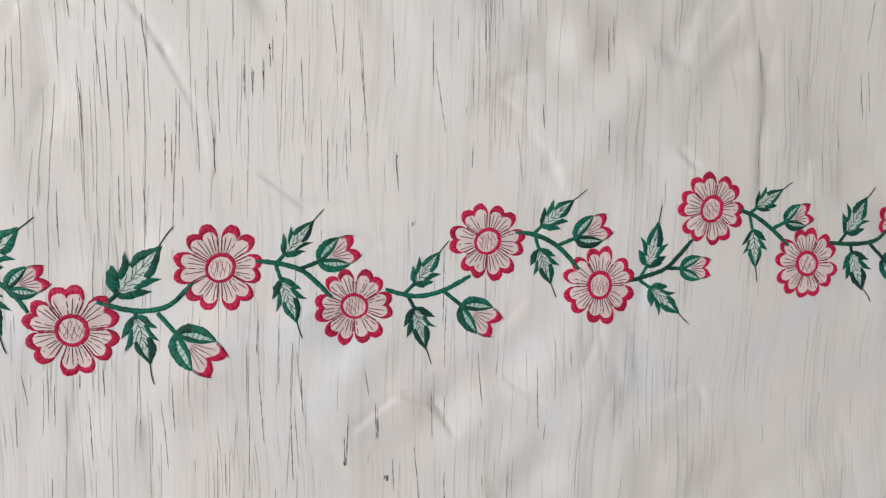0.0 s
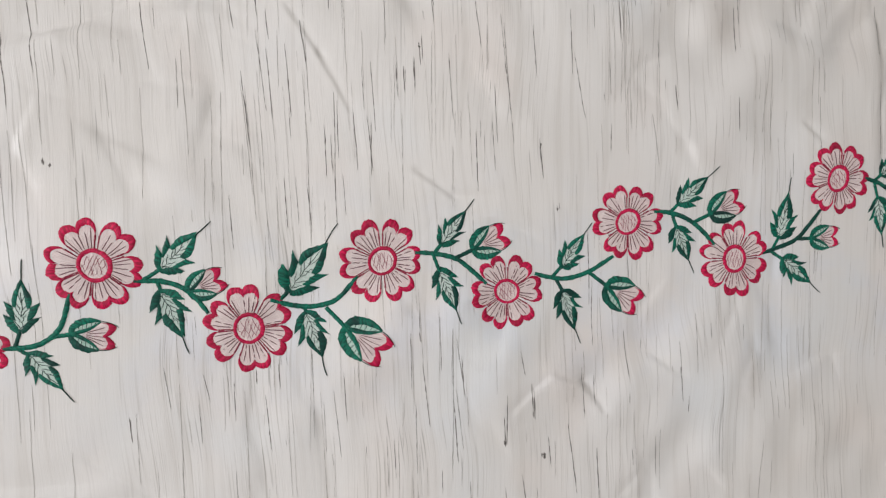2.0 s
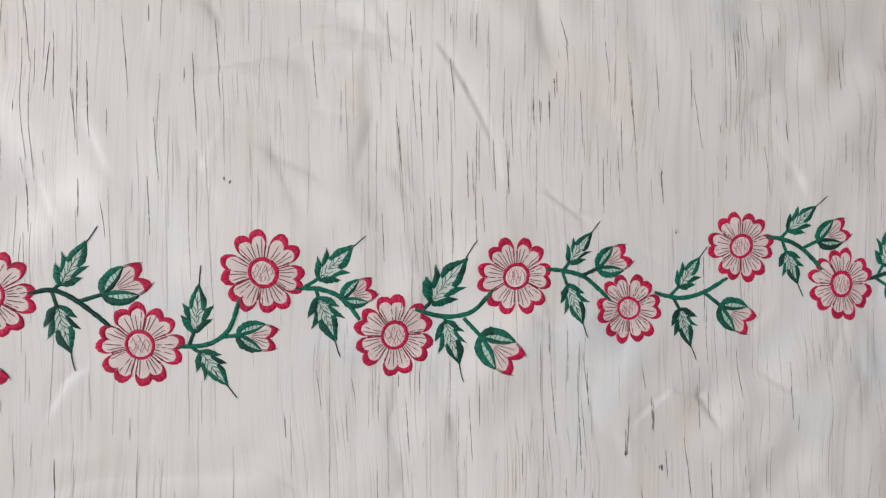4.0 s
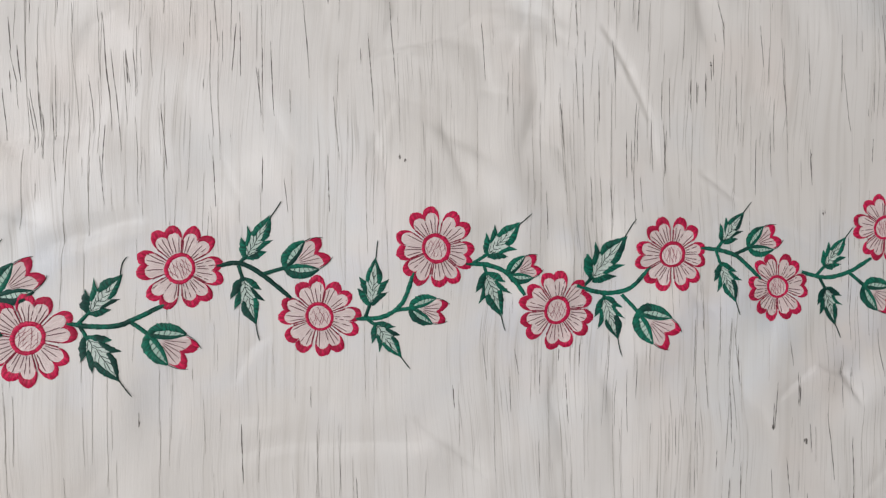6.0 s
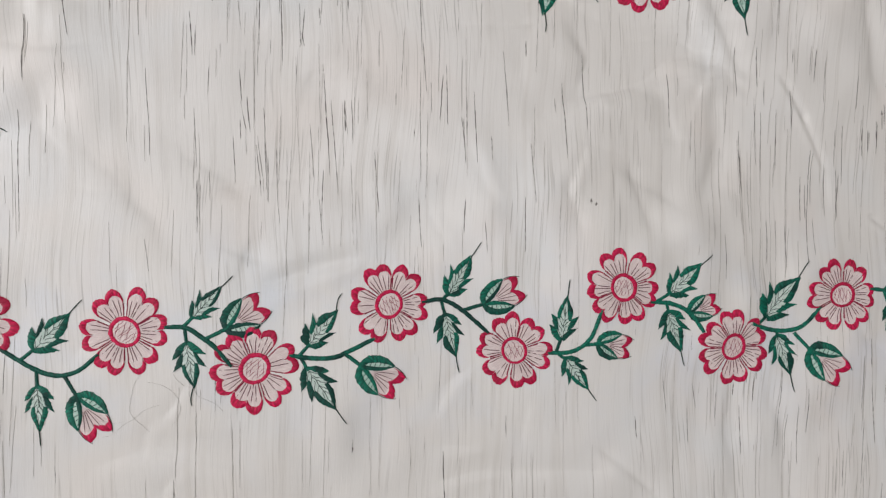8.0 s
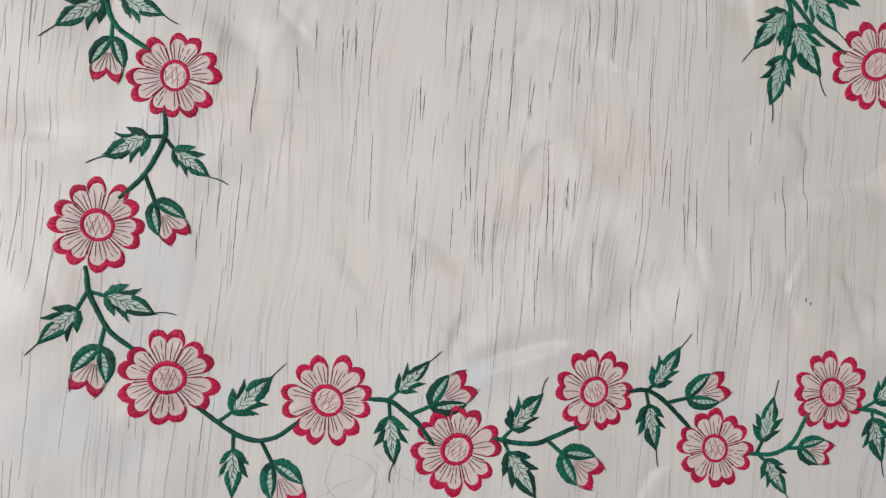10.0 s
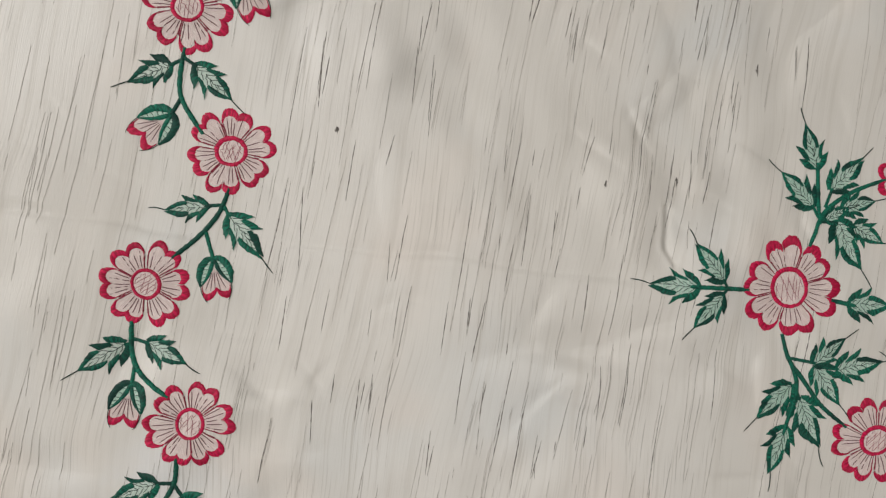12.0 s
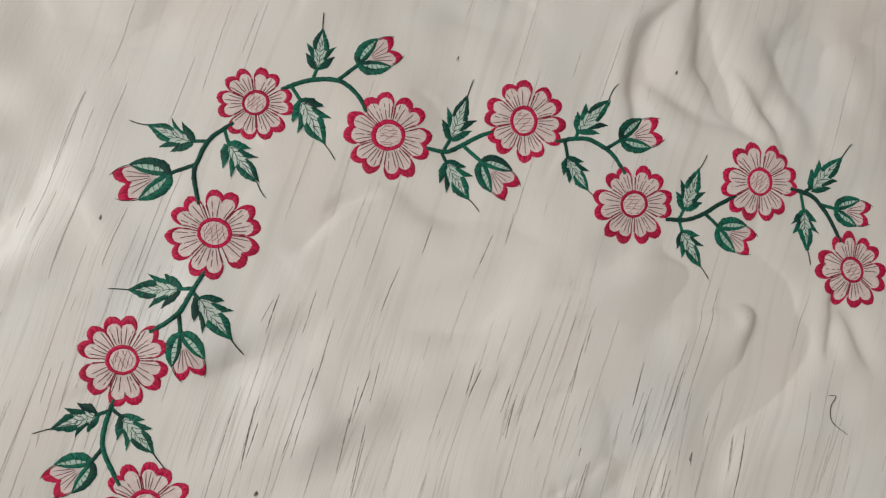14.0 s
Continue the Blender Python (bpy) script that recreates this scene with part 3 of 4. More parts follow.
def leaf(root, base, tip, thick=0.98, plump=1.0, middle=MINT, reach=1.0):
    """A barbed leaf on a short stalk: three blunt blocks a side round a pale middle, ending in a long loose thread."""
    base, ahead, left = frame_of(base, tip)
    ahead, left = ahead * reach, left * plump * reach
    size = np.linalg.norm(ahead)

    def at(points):
        points = np.array(points, float)
        return base + points[:, :1] * ahead + points[:, 1:] * left

    s = np.linspace(0, 1, 15)
    half = np.interp(s * 0.66, (0, 0.05, 0.2, 0.26, 0.38, 0.50, 0.66), (0.01, 0.04, 0.135, 0.115, 0.13, 0.08, 0.005))
    blade = patch("embroidered_leaf", at(np.c_[s * 0.66, -half]), at(np.c_[s * 0.66, half]), middle, CLOTH_SHEET, label="serrated leaf in green satin stitch with a pale middle")
    stalk = smooth_path([root, tuple(base + 0.04 * ahead)], 0.0008)
    band("stalk", stalk, 0.0021, GREEN, blade, 0.0006)
    for side in (1, -1):
        broad = rng.uniform(0.88, 1.08)
        for inner, outer in LEAF_BLOCKS:
            inner, outer = np.array(inner), np.array(outer)
            inner = outer + (inner - outer) * (thick * rng.uniform(0.86, 1.12))
            outer = outer + rng.normal(0, 0.010, outer.shape)
            lines = [smooth_path(at(line * (1, side * broad)).tolist(), 0.0006) for line in (inner, outer)]
            t = np.linspace(0, 1, 15)
            lines = [np.stack([np.interp(t, np.linspace(0, 1, len(p)), p[:, c]) for c in (0, 1)], -1) for p in lines]
            satin("leaf_edge", *lines, GREEN, blade, 0.0006, ragged=0.05)
    veins = dashes(at([(u, rng.normal(0, 0.012)) for u in np.linspace(0.03, 0.66, 12)]), 0.15)
    for side in (1, -1):
        for u0, u1 in ((0.05, 0.15), (0.13, 0.24), (0.21, 0.34), (0.30, 0.42), (0.40, 0.52)):
            reach = 0.10 * rng.uniform(0.6, 1.15) * (1.0 if u0 < 0.4 else 0.55)
            veins.append(at([(u0 + (u1 - u0) * q, side * (0.004 + reach * q) + rng.normal(0, 0.007)) for q in np.linspace(0, 1, 5)]))
    strands("leaf_vein", veins, 0.00040, PINE, blade, 0.00033, "thin dark green vein stitches")
    bend = rng.normal(0, 0.035)
    tail = at([(u, bend * math.sin((u - 0.70) * 6)) for u in np.linspace(0.70, 1.0, 12)])
    strands("loose_tail", [tail], 0.00066, PINE, blade, 0.0005, "loose dark thread end")
    return blade


def bud(root, base, tip):
    """A half-open bud: two green sepals round a notched pink heart."""
    base, ahead, left = frame_of(base, tip)
    size = np.linalg.norm(ahead)

    def at(points):
        points = np.array(points, float)
        return base + points[:, :1] * ahead + points[:, 1:] * left

    a = np.linspace(-1, 1, 33)
    off = np.abs(a) - 0.5
    lobe = np.clip(1 - (off / np.where(off > 0, 0.505, 0.56)) ** 2, 0, 1) ** 0.5
    top = np.c_[0.58 + 0.34 * lobe, np.sin(a * math.pi / 2) * 0.32]
    foot = np.c_[0.26 + 0.08 * np.abs(a), a * 0.09]
    heart = patch("embroidered_bud", at(foot), at(top), PALE, CLOTH_SHEET, label="pink-tipped flower bud in satin stitch between green sepals")
    band("twig", smooth_path([root, tuple(base + 0.05 * ahead)], 0.0008), 0.0023, GREEN, heart, 0.0007)
    rim = np.interp(lobe, (0, 0.5, 1), (0.035, 0.12, 0.18)) * rng.uniform(0.9, 1.1)
    satin("bud_rim", at(np.c_[top[:, 0] - rim + 0.05, top[:, 1] * 0.95]), at(np.c_[top[:, 0] + 0.05, top[:, 1] * 1.0]), RED, heart, 0.00065, "crimson notched rim", 0.04)
    lines = [at([(0.34 + (0.80 - 0.34 - 0.1 * abs(f)) * q, f * (0.25 + 0.75 * q) * 0.30) for q in np.linspace(0, 1, 6)]) for f in (-0.8, -0.45, -0.1, 0.3, 0.7)]
    strands("bud_stitch", lines, 0.00042, STITCH, heart, 0.00034)
    for side in (1, -1):
        outer = smooth_path([tuple(p) for p in at([(0, 0), (0.05, 0.16 * side), (0.20, 0.285 * side), (0.40, 0.350 * side), (0.63, 0.350 * side)])], 0.0008)
        inner = smooth_path([tuple(p) for p in at([(0.0, 0.0), (0.13, 0.040 * side), (0.28, 0.095 * side), (0.44, 0.18 * side), (0.63, 0.335 * side)])], 0.0008)
        s = np.linspace(0, 1, 14)

        def sample(path):
            return np.stack([np.interp(s, np.linspace(0, 1, len(path)), path[:, n]) for n in (0, 1)], -1)

        sepal = patch("sepal", sample(inner), sample(outer), SAGE, heart, label="green-edged sepal with a pale slit", rows=4)
        band("sepal_edge", outer, size * 0.14 * np.interp(np.linspace(0, 1, len(outer)), (0, 0.3, 0.7, 1), (0.8, 1.25, 1.0, 0.3)), GREEN, sepal, 0.0006)
        band("sepal_edge", inner, size * 0.088 * np.interp(np.linspace(0, 1, len(inner)), (0, 0.3, 0.7, 1), (0.8, 1.2, 0.9, 0.3)), GREEN, sepal, 0.0006)
        ticks = []
        for q in np.linspace(0.15, 0.82, 6):
            i, o = (p[int(q * (len(p) - 1))] for p in (inner, outer))
            ahead_o = outer[min(len(outer) - 1, int((q + 0.12) * (len(outer) - 1)))]
            ticks.append(np.linspace(i * 0.8 + o * 0.2, o * 0.2 + ahead_o * 0.6 + i * 0.2, 4))
        strands("sepal_stitch", ticks, 0.00036, PINE, sepal, 0.00034)
        hair = at([(0.62 + 0.40 * q, side * (0.34 + 0.05 * q - 0.16 * q * q)) for q in np.linspace(0, 1, 8)])
        strands("loose_tail", [hair], 0.00045, PINE, sepal, 0.0004)
    return heart


flower(-0.4261, 0.0103, 0.0267, 35)
flower(-0.3388, 0.0032, 0.0256, 4)
flower(-0.2641, -0.0189, 0.0253, 17)
flower(-0.1855, 0.0177, 0.0241, 56)
flower(-0.1084, -0.0120, 0.0238, 47)
flower(-0.0399, 0.0269, 0.0241, 50)
flower(0.0340, -0.0119, 0.0240, 32)
flower(0.1081, 0.0208, 0.0232, 60)
flower(0.1795, -0.0009, 0.0217, 59)
flower(0.2558, 0.0361, 0.0225, 58)
flower(0.3264, 0.0099, 0.0231, 31)
flower(0.3969, 0.0570, 0.0225, 50)
flower(0.4673, 0.0232, 0.0229, 38)
flower(0.5442, 0.0515, 0.0229, 1)
flower(-0.4690, 0.0905, 0.0254, 50)
flower(-0.4352, 0.1751, 0.0243, 19)
flower(-0.4731, 0.2473, 0.0243, 9)
flower(-0.4422, 0.3287, 0.0244, 27)
flower(-0.4780, 0.4024, 0.0248, 50)
flower(-0.4547, 0.4841, 0.0258, 38)
flower(-0.4580, 0.5634, 0.0220, 22)
flower(-0.3787, 0.5699, 0.0263, 6)
flower(-0.3040, 0.6055, 0.0253, 0)
flower(-0.2229, 0.5788, 0.0256, 17)
flower(-0.1471, 0.6193, 0.0253, 15)
flower(-0.0705, 0.5850, 0.0248, 5)
flower(-0.0983, 0.3119, 0.0316, 55, 0.31)
flower(-0.0243, 0.2279, 0.0274, 8)
flower(-0.0266, 0.3940, 0.0269, 10)

# lower row
stem([(0.0489, 0.0022), (0.0584, -0.0009), (0.0680, -0.0022), (0.0793, -0.0003), (0.0864, 0.0048), (0.0913, 0.0102)])
leaf((0.0508, 0.0022), (0.0563, 0.0069), (0.0860, 0.0422))
leaf((0.0644, -0.0025), (0.0644, -0.0052), (0.0756, -0.0408))
bud((0.0756, -0.0032), (0.0856, -0.0147), (0.1082, -0.0326))
# lower row
stem([(0.1292, 0.0245), (0.1375, 0.0236), (0.1495, 0.0202), (0.1571, 0.0145), (0.1642, 0.0075)])
leaf((0.1375, 0.0239), (0.1420, 0.0286), (0.1623, 0.0536))
leaf((0.1369, 0.0230), (0.1399, 0.0139), (0.1519, -0.0174))
bud((0.1495, 0.0202), (0.1602, 0.0245), (0.1815, 0.0337))
# lower row
stem([(0.1994, 0.0078), (0.2074, 0.0055), (0.2171, 0.0044), (0.2302, 0.0076), (0.2424, 0.0141)])
leaf((0.2074, 0.0055), (0.2138, 0.0116), (0.2331, 0.0369))
leaf((0.2097, 0.0048), (0.2140, -0.0027), (0.2232, -0.0351))
bud((0.2302, 0.0076), (0.2413, -0.0017), (0.2632, -0.0151))
# lower row
stem([(0.2751, 0.0415), (0.2837, 0.0406), (0.2943, 0.0364), (0.3033, 0.0300), (0.3098, 0.0229)])
leaf((0.2837, 0.0406), (0.2888, 0.0457), (0.3154, 0.0675))
leaf((0.2848, 0.0403), (0.2874, 0.0316), (0.2986, 0.0026))
bud((0.2979, 0.0337), (0.3101, 0.0385), (0.3318, 0.0478))
# lower row
stem([(0.3479, 0.0132), (0.3583, 0.0160), (0.3694, 0.0205), (0.3767, 0.0275), (0.3829, 0.0348)])
leaf((0.3527, 0.0146), (0.3573, 0.0215), (0.3653, 0.0589))
leaf((0.3509, 0.0139), (0.3597, 0.0083), (0.3875, -0.0143))
bud((0.3694, 0.0205), (0.3796, 0.0201), (0.3996, 0.0208))
# lower row
stem([(0.4188, 0.0563), (0.4280, 0.0532), (0.4384, 0.0466), (0.4489, 0.0377)])
leaf((0.4240, 0.0550), (0.4290, 0.0586), (0.4543, 0.0748))
leaf((0.4240, 0.0543), (0.4269, 0.0443), (0.4316, 0.0117))
bud((0.4404, 0.0455), (0.4495, 0.0500), (0.4688, 0.0567))
# lower row
stem([(0.4840, 0.0368), (0.4967, 0.0362), (0.5095, 0.0370), (0.5200, 0.0400), (0.5254, 0.0438)])
leaf((0.4903, 0.0369), (0.4950, 0.0432), (0.5161, 0.0747))
leaf((0.4988, 0.0362), (0.5005, 0.0303), (0.5136, -0.0026))
bud((0.5116, 0.0370), (0.5231, 0.0266), (0.5432, 0.0138))
# lower row
stem([(-0.2418, -0.0116), (-0.2312, -0.0133), (-0.2188, -0.0133), (-0.2092, -0.0097), (-0.1979, -0.0043)])
leaf((-0.2388, -0.0118), (-0.2332, -0.0057), (-0.2104, 0.0222))
leaf((-0.2379, -0.0125), (-0.2343, -0.0193), (-0.2103, -0.0524))
bud((-0.2124, -0.0111), (-0.2026, -0.0188), (-0.1787, -0.0335))
# lower row
stem([(-0.1631, 0.0192), (-0.1533, 0.0203), (-0.1423, 0.0146), (-0.1345, 0.0081), (-0.1276, 0.0019)])
leaf((-0.1533, 0.0203), (-0.1492, 0.0234), (-0.1297, 0.0558))
leaf((-0.1540, 0.0200), (-0.1516, 0.0112), (-0.1419, -0.0247))
bud((-0.1407, 0.0135), (-0.1274, 0.0170), (-0.1034, 0.0284))
# lower row
stem([(-0.0849, -0.0136), (-0.0753, -0.0136), (-0.0666, -0.0108), (-0.0593, -0.0037), (-0.0545, 0.0091)])
leaf((-0.0822, -0.0135), (-0.0787, -0.0055), (-0.0738, 0.0322))
leaf((-0.0812, -0.0139), (-0.0759, -0.0174), (-0.0560, -0.0444))
bud((-0.0641, -0.0092), (-0.0551, -0.0081), (-0.0329, -0.0117))
# lower row
stem([(-0.0194, 0.0173), (-0.0091, 0.0167), (0.0014, 0.0126), (0.0083, 0.0062), (0.0116, 0.0014)])
leaf((-0.0179, 0.0176), (-0.0088, 0.0227), (0.0184, 0.0475))
leaf((-0.0109, 0.0168), (-0.0094, 0.0115), (0.0031, -0.0234))
bud((-0.0003, 0.0134), (0.0045, 0.0103), (0.0237, 0.0176))
# lower row by the corner
stem([(-0.4080, -0.0066), (-0.3976, -0.0133), (-0.3870, -0.0194), (-0.3764, -0.0219), (-0.3655, -0.0190), (-0.3571, -0.0121)])
leaf((-0.3982, -0.0129), (-0.3905, -0.0067), (-0.3633, 0.0222))
leaf((-0.3892, -0.0187), (-0.3887, -0.0280), (-0.3868, -0.0621))
bud((-0.3739, -0.0217), (-0.3664, -0.0339), (-0.3522, -0.0580))
# lower row
stem([(-0.3135, 0.0059), (-0.3040, 0.0057), (-0.2944, -0.0001), (-0.2865, -0.0063), (-0.2801, -0.0141)])
leaf((-0.3056, 0.0058), (-0.3001, 0.0116), (-0.2773, 0.0360))
leaf((-0.3046, 0.0057), (-0.3034, -0.0032), (-0.2975, -0.0395))
bud((-0.2928, -0.0011), (-0.2805, 0.0046), (-0.2583, 0.0205))
# side column
stem([(-0.4725, 0.0659), (-0.4704, 0.0554), (-0.4646, 0.0437), (-0.4572, 0.0335), (-0.4485, 0.0274)])
leaf((-0.4703, 0.0548), (-0.4620, 0.0530), (-0.4252, 0.0422))
leaf((-0.4709, 0.0548), (-0.4745, 0.0445), (-0.4989, 0.0186))
bud((-0.4606, 0.0379), (-0.4617, 0.0250), (-0.4690, -0.0009))
# side column
stem([(-0.4384, 0.1535), (-0.4374, 0.1428), (-0.4415, 0.1300), (-0.4478, 0.1186), (-0.4563, 0.1092)])
leaf((-0.4376, 0.1418), (-0.4464, 0.1412), (-0.4774, 0.1228))
leaf((-0.4375, 0.1412), (-0.4325, 0.1349), (-0.4043, 0.1165))
bud((-0.4465, 0.1205), (-0.4401, 0.1054), (-0.4249, 0.0861))
# side column
stem([(-0.4768, 0.2232), (-0.4749, 0.2096), (-0.4687, 0.1995), (-0.4593, 0.1930), (-0.4531, 0.1897)])
leaf((-0.4755, 0.2126), (-0.4779, 0.2129), (-0.5061, 0.1883))
leaf((-0.4758, 0.2159), (-0.4673, 0.2152), (-0.4346, 0.2049))
bud((-0.4711, 0.2030), (-0.4704, 0.1923), (-0.4706, 0.1676))
# side column
stem([(-0.4401, 0.3056), (-0.4423, 0.2943), (-0.4470, 0.2845), (-0.4545, 0.2736), (-0.4596, 0.2673)])
leaf((-0.4414, 0.2983), (-0.4495, 0.2962), (-0.4801, 0.2867))
leaf((-0.4414, 0.2983), (-0.4375, 0.2932), (-0.4068, 0.2655))
bud((-0.4482, 0.2824), (-0.4412, 0.2679), (-0.4335, 0.2448))
# side column
stem([(-0.4763, 0.3777), (-0.4762, 0.3633), (-0.4738, 0.3529), (-0.4669, 0.3438), (-0.4618, 0.3383)])
leaf((-0.4767, 0.3734), (-0.4819, 0.3697), (-0.5106, 0.3503))
leaf((-0.4767, 0.3753), (-0.4693, 0.3721), (-0.4381, 0.3512))
bud((-0.4738, 0.3529), (-0.4769, 0.3432), (-0.4949, 0.3241))
# side column
stem([(-0.4524, 0.4599), (-0.4549, 0.4463), (-0.4567, 0.4375), (-0.4619, 0.4292), (-0.4661, 0.4246)])
leaf((-0.4541, 0.4516), (-0.4615, 0.4486), (-0.4978, 0.4365))
leaf((-0.4542, 0.4499), (-0.4500, 0.4472), (-0.4166, 0.4239))
bud((-0.4572, 0.4363), (-0.4526, 0.4255), (-0.4390, 0.4030))
# upper corner
stem([(-0.4676, 0.5463), (-0.4754, 0.5349), (-0.4775, 0.5220), (-0.4767, 0.5120), (-0.4702, 0.5005)])
leaf((-0.4761, 0.5332), (-0.4842, 0.5301), (-0.5206, 0.5319))
leaf((-0.4699, 0.5431), (-0.4648, 0.5351), (-0.4332, 0.5135))
bud((-0.4780, 0.5184), (-0.4899, 0.5085), (-0.5150, 0.4919))
# upper row
stem([(-0.4445, 0.5775), (-0.4351, 0.5851), (-0.4231, 0.5905), (-0.4129, 0.5913), (-0.4026, 0.5863), (-0.3984, 0.5820)])
leaf((-0.4313, 0.5872), (-0.4306, 0.5943), (-0.4372, 0.6282))
leaf((-0.4418, 0.5795), (-0.4339, 0.5734), (-0.4047, 0.5452))
bud((-0.4175, 0.5915), (-0.4089, 0.6054), (-0.3898, 0.6238))
# upper row
stem([(-0.3535, 0.5707), (-0.3434, 0.5724), (-0.3350, 0.5800), (-0.3282, 0.5871), (-0.3233, 0.5910)])
leaf((-0.3451, 0.5721), (-0.3430, 0.5812), (-0.3405, 0.6203))
leaf((-0.3467, 0.5716), (-0.3414, 0.5662), (-0.3142, 0.5426))
bud((-0.3349, 0.5796), (-0.3211, 0.5735), (-0.2973, 0.5612))
# upper row
stem([(-0.2794, 0.6011), (-0.2663, 0.6075), (-0.2551, 0.6076), (-0.2445, 0.6038), (-0.2370, 0.5978)])
leaf((-0.2703, 0.6057), (-0.2704, 0.6109), (-0.2514, 0.6459))
leaf((-0.2761, 0.6026), (-0.2719, 0.5926), (-0.2459, 0.5711))
bud((-0.2501, 0.6060), (-0.2423, 0.6154), (-0.2190, 0.6300))
# upper row
stem([(-0.1974, 0.5776), (-0.1861, 0.5813), (-0.1765, 0.5883), (-0.1691, 0.5967), (-0.1623, 0.6031)])
leaf((-0.1914, 0.5796), (-0.1897, 0.5869), (-0.1871, 0.6247))
leaf((-0.1914, 0.5796), (-0.1868, 0.5733), (-0.1614, 0.5496))
bud((-0.1759, 0.5888), (-0.1645, 0.5832), (-0.1379, 0.5799))
# upper row
stem([(-0.1235, 0.6223), (-0.1107, 0.6227), (-0.1013, 0.6182), (-0.0932, 0.6112), (-0.0860, 0.6029)])
leaf((-0.1167, 0.6226), (-0.1118, 0.6266), (-0.0930, 0.6626))
leaf((-0.1178, 0.6222), (-0.1114, 0.6121), (-0.1004, 0.5785))
bud((-0.1023, 0.6190), (-0.0915, 0.6199), (-0.0670, 0.6234))

# medallion: each spray has a stem and its leaves
MEDALLION = []
MEDALLION.append(([(-0.1271, 0.3058), (-0.1351, 0.3049), (-0.1423, 0.3040), (-0.1523, 0.3027), (-0.1594, 0.3019)], [
    ((-0.1523, 0.3027), (-0.1580, 0.3021), (-0.2046, 0.2968)),
    ((-0.1394, 0.3045), (-0.1422, 0.3086), (-0.1737, 0.3370)),
    ((-0.1394, 0.3041), (-0.1413, 0.3003), (-0.1638, 0.2650))]))
MEDALLION.append(([(-0.0961, 0.2810), (-0.0904, 0.2685), (-0.0793, 0.2578), (-0.0640, 0.2442), (-0.0485, 0.2351)], [
    ((-0.0835, 0.2533), (-0.0855, 0.2538), (-0.1141, 0.2166)),
    ((-0.0823, 0.2381), (-0.0828, 0.2268), (-0.0923, 0.1821)),
    ((-0.0830, 0.2520), (-0.0791, 0.2463), (-0.0492, 0.2033)),
    ((-0.0894, 0.2693), (-0.0749, 0.2680), (-0.0465, 0.2978)),
    ((-0.0749, 0.2680), (-0.0740, 0.2674), (-0.0409, 0.2355)),
    ((-0.0695, 0.2674), (-0.0588, 0.2673), (-0.0124, 0.2820))]))
MEDALLION.append(([(-0.0896, 0.2679), (-0.0825, 0.2539), (-0.0823, 0.2381), (-0.0838, 0.2259)], [
    ]))
MEDALLION.append(([(-0.0905, 0.3418), (-0.0871, 0.3566), (-0.0804, 0.3674), (-0.0676, 0.3786), (-0.0517, 0.3879)], [
    ((-0.0921, 0.3813), (-0.0938, 0.3874), (-0.1122, 0.4273)),
    ((-0.0881, 0.3579), (-0.0921, 0.3643), (-0.1291, 0.3911)),
    ((-0.0846, 0.3649), (-0.0826, 0.3766), (-0.0568, 0.4114)),
    ((-0.0870, 0.3559), (-0.0760, 0.3586), (-0.0429, 0.3171)),
    ((-0.0772, 0.3662), (-0.0735, 0.3669), (-0.0405, 0.3803)),
    ((-0.0864, 0.3567), (-0.0834, 0.3573), (-0.0611, 0.3737)),
    ((-0.0723, 0.3592), (-0.0644, 0.3577), (-0.0302, 0.3464))]))
MEDALLION.append(([(-0.0871, 0.3566), (-0.0907, 0.3727), (-0.0934, 0.3875)], [
    ]))
MEDALLION.append(([(-0.0683, 0.3090), (-0.0645, 0.3089), (-0.0591, 0.3087)], [
    ((-0.0645, 0.3089), (-0.0599, 0.3086), (-0.0155, 0.3147))]))
for spray, shoots in MEDALLION:
    stem(spray)
    for shoot in shoots:
        leaf(*shoot, thick=0.86, plump=1.04, middle=SAGE, reach=0.9)

# the far half of the medallion mirrors the near one
MIDDLE = (-0.0250, 0.3110)
flower(2 * MIDDLE[0] + 0.0983, 0.3119, 0.0316, 5, 0.31)
for spray, shoots in MEDALLION:
    stem([(2 * MIDDLE[0] - px, py) for px, py in spray])
    for shoot in shoots:
        leaf(*[(2 * MIDDLE[0] - px, py) for px, py in shoot], thick=0.86, plump=1.04, middle=SAGE, reach=0.9)

# ---- slubs: dark thick places in the yarn ----
SLUBS = []


def slub(x0, y0, x1, y1):
    SLUBS.append((x0, y0, x1, y1, rng.uniform(0.00026, 0.00050)))


slub(0.1343, 0.1401, 0.1346, 0.1288)
slub(0.1259, 0.1268, 0.1261, 0.1194)
slub(0.1373, 0.1587, 0.1376, 0.1534)
slub(0.0721, 0.1426, 0.0727, 0.1276)
slub(0.1828, 0.1514, 0.1845, 0.1147)
slub(0.1423, 0.1650, 0.1432, 0.1508)
slub(0.0882, 0.1131, 0.0876, 0.0792)
slub(0.1058, 0.0982, 0.1047, 0.0693)
slub(0.0835, 0.0923, 0.0835, 0.0702)
slub(0.2118, 0.0480, 0.2122, 0.0439)
slub(0.0530, 0.1583, 0.0541, 0.1428)
slub(0.0519, 0.1384, 0.0528, 0.1013)
slub(0.2518, 0.1733, 0.2520, 0.1418)
slub(0.2821, 0.1756, 0.2827, 0.1622)
slub(0.1915, -0.0554, 0.1922, -0.0768)
slub(0.1741, -0.0742, 0.1747, -0.0913)
slub(0.1989, -0.0994, 0.1992, -0.1028)
slub(0.1451, -0.0631, 0.1463, -0.0987)
slub(0.2518, -0.0292, 0.2537, -0.0613)
slub(0.2019, 0.0827, 0.2026, 0.0733)
slub(0.2873, -0.0387, 0.2892, -0.0767)
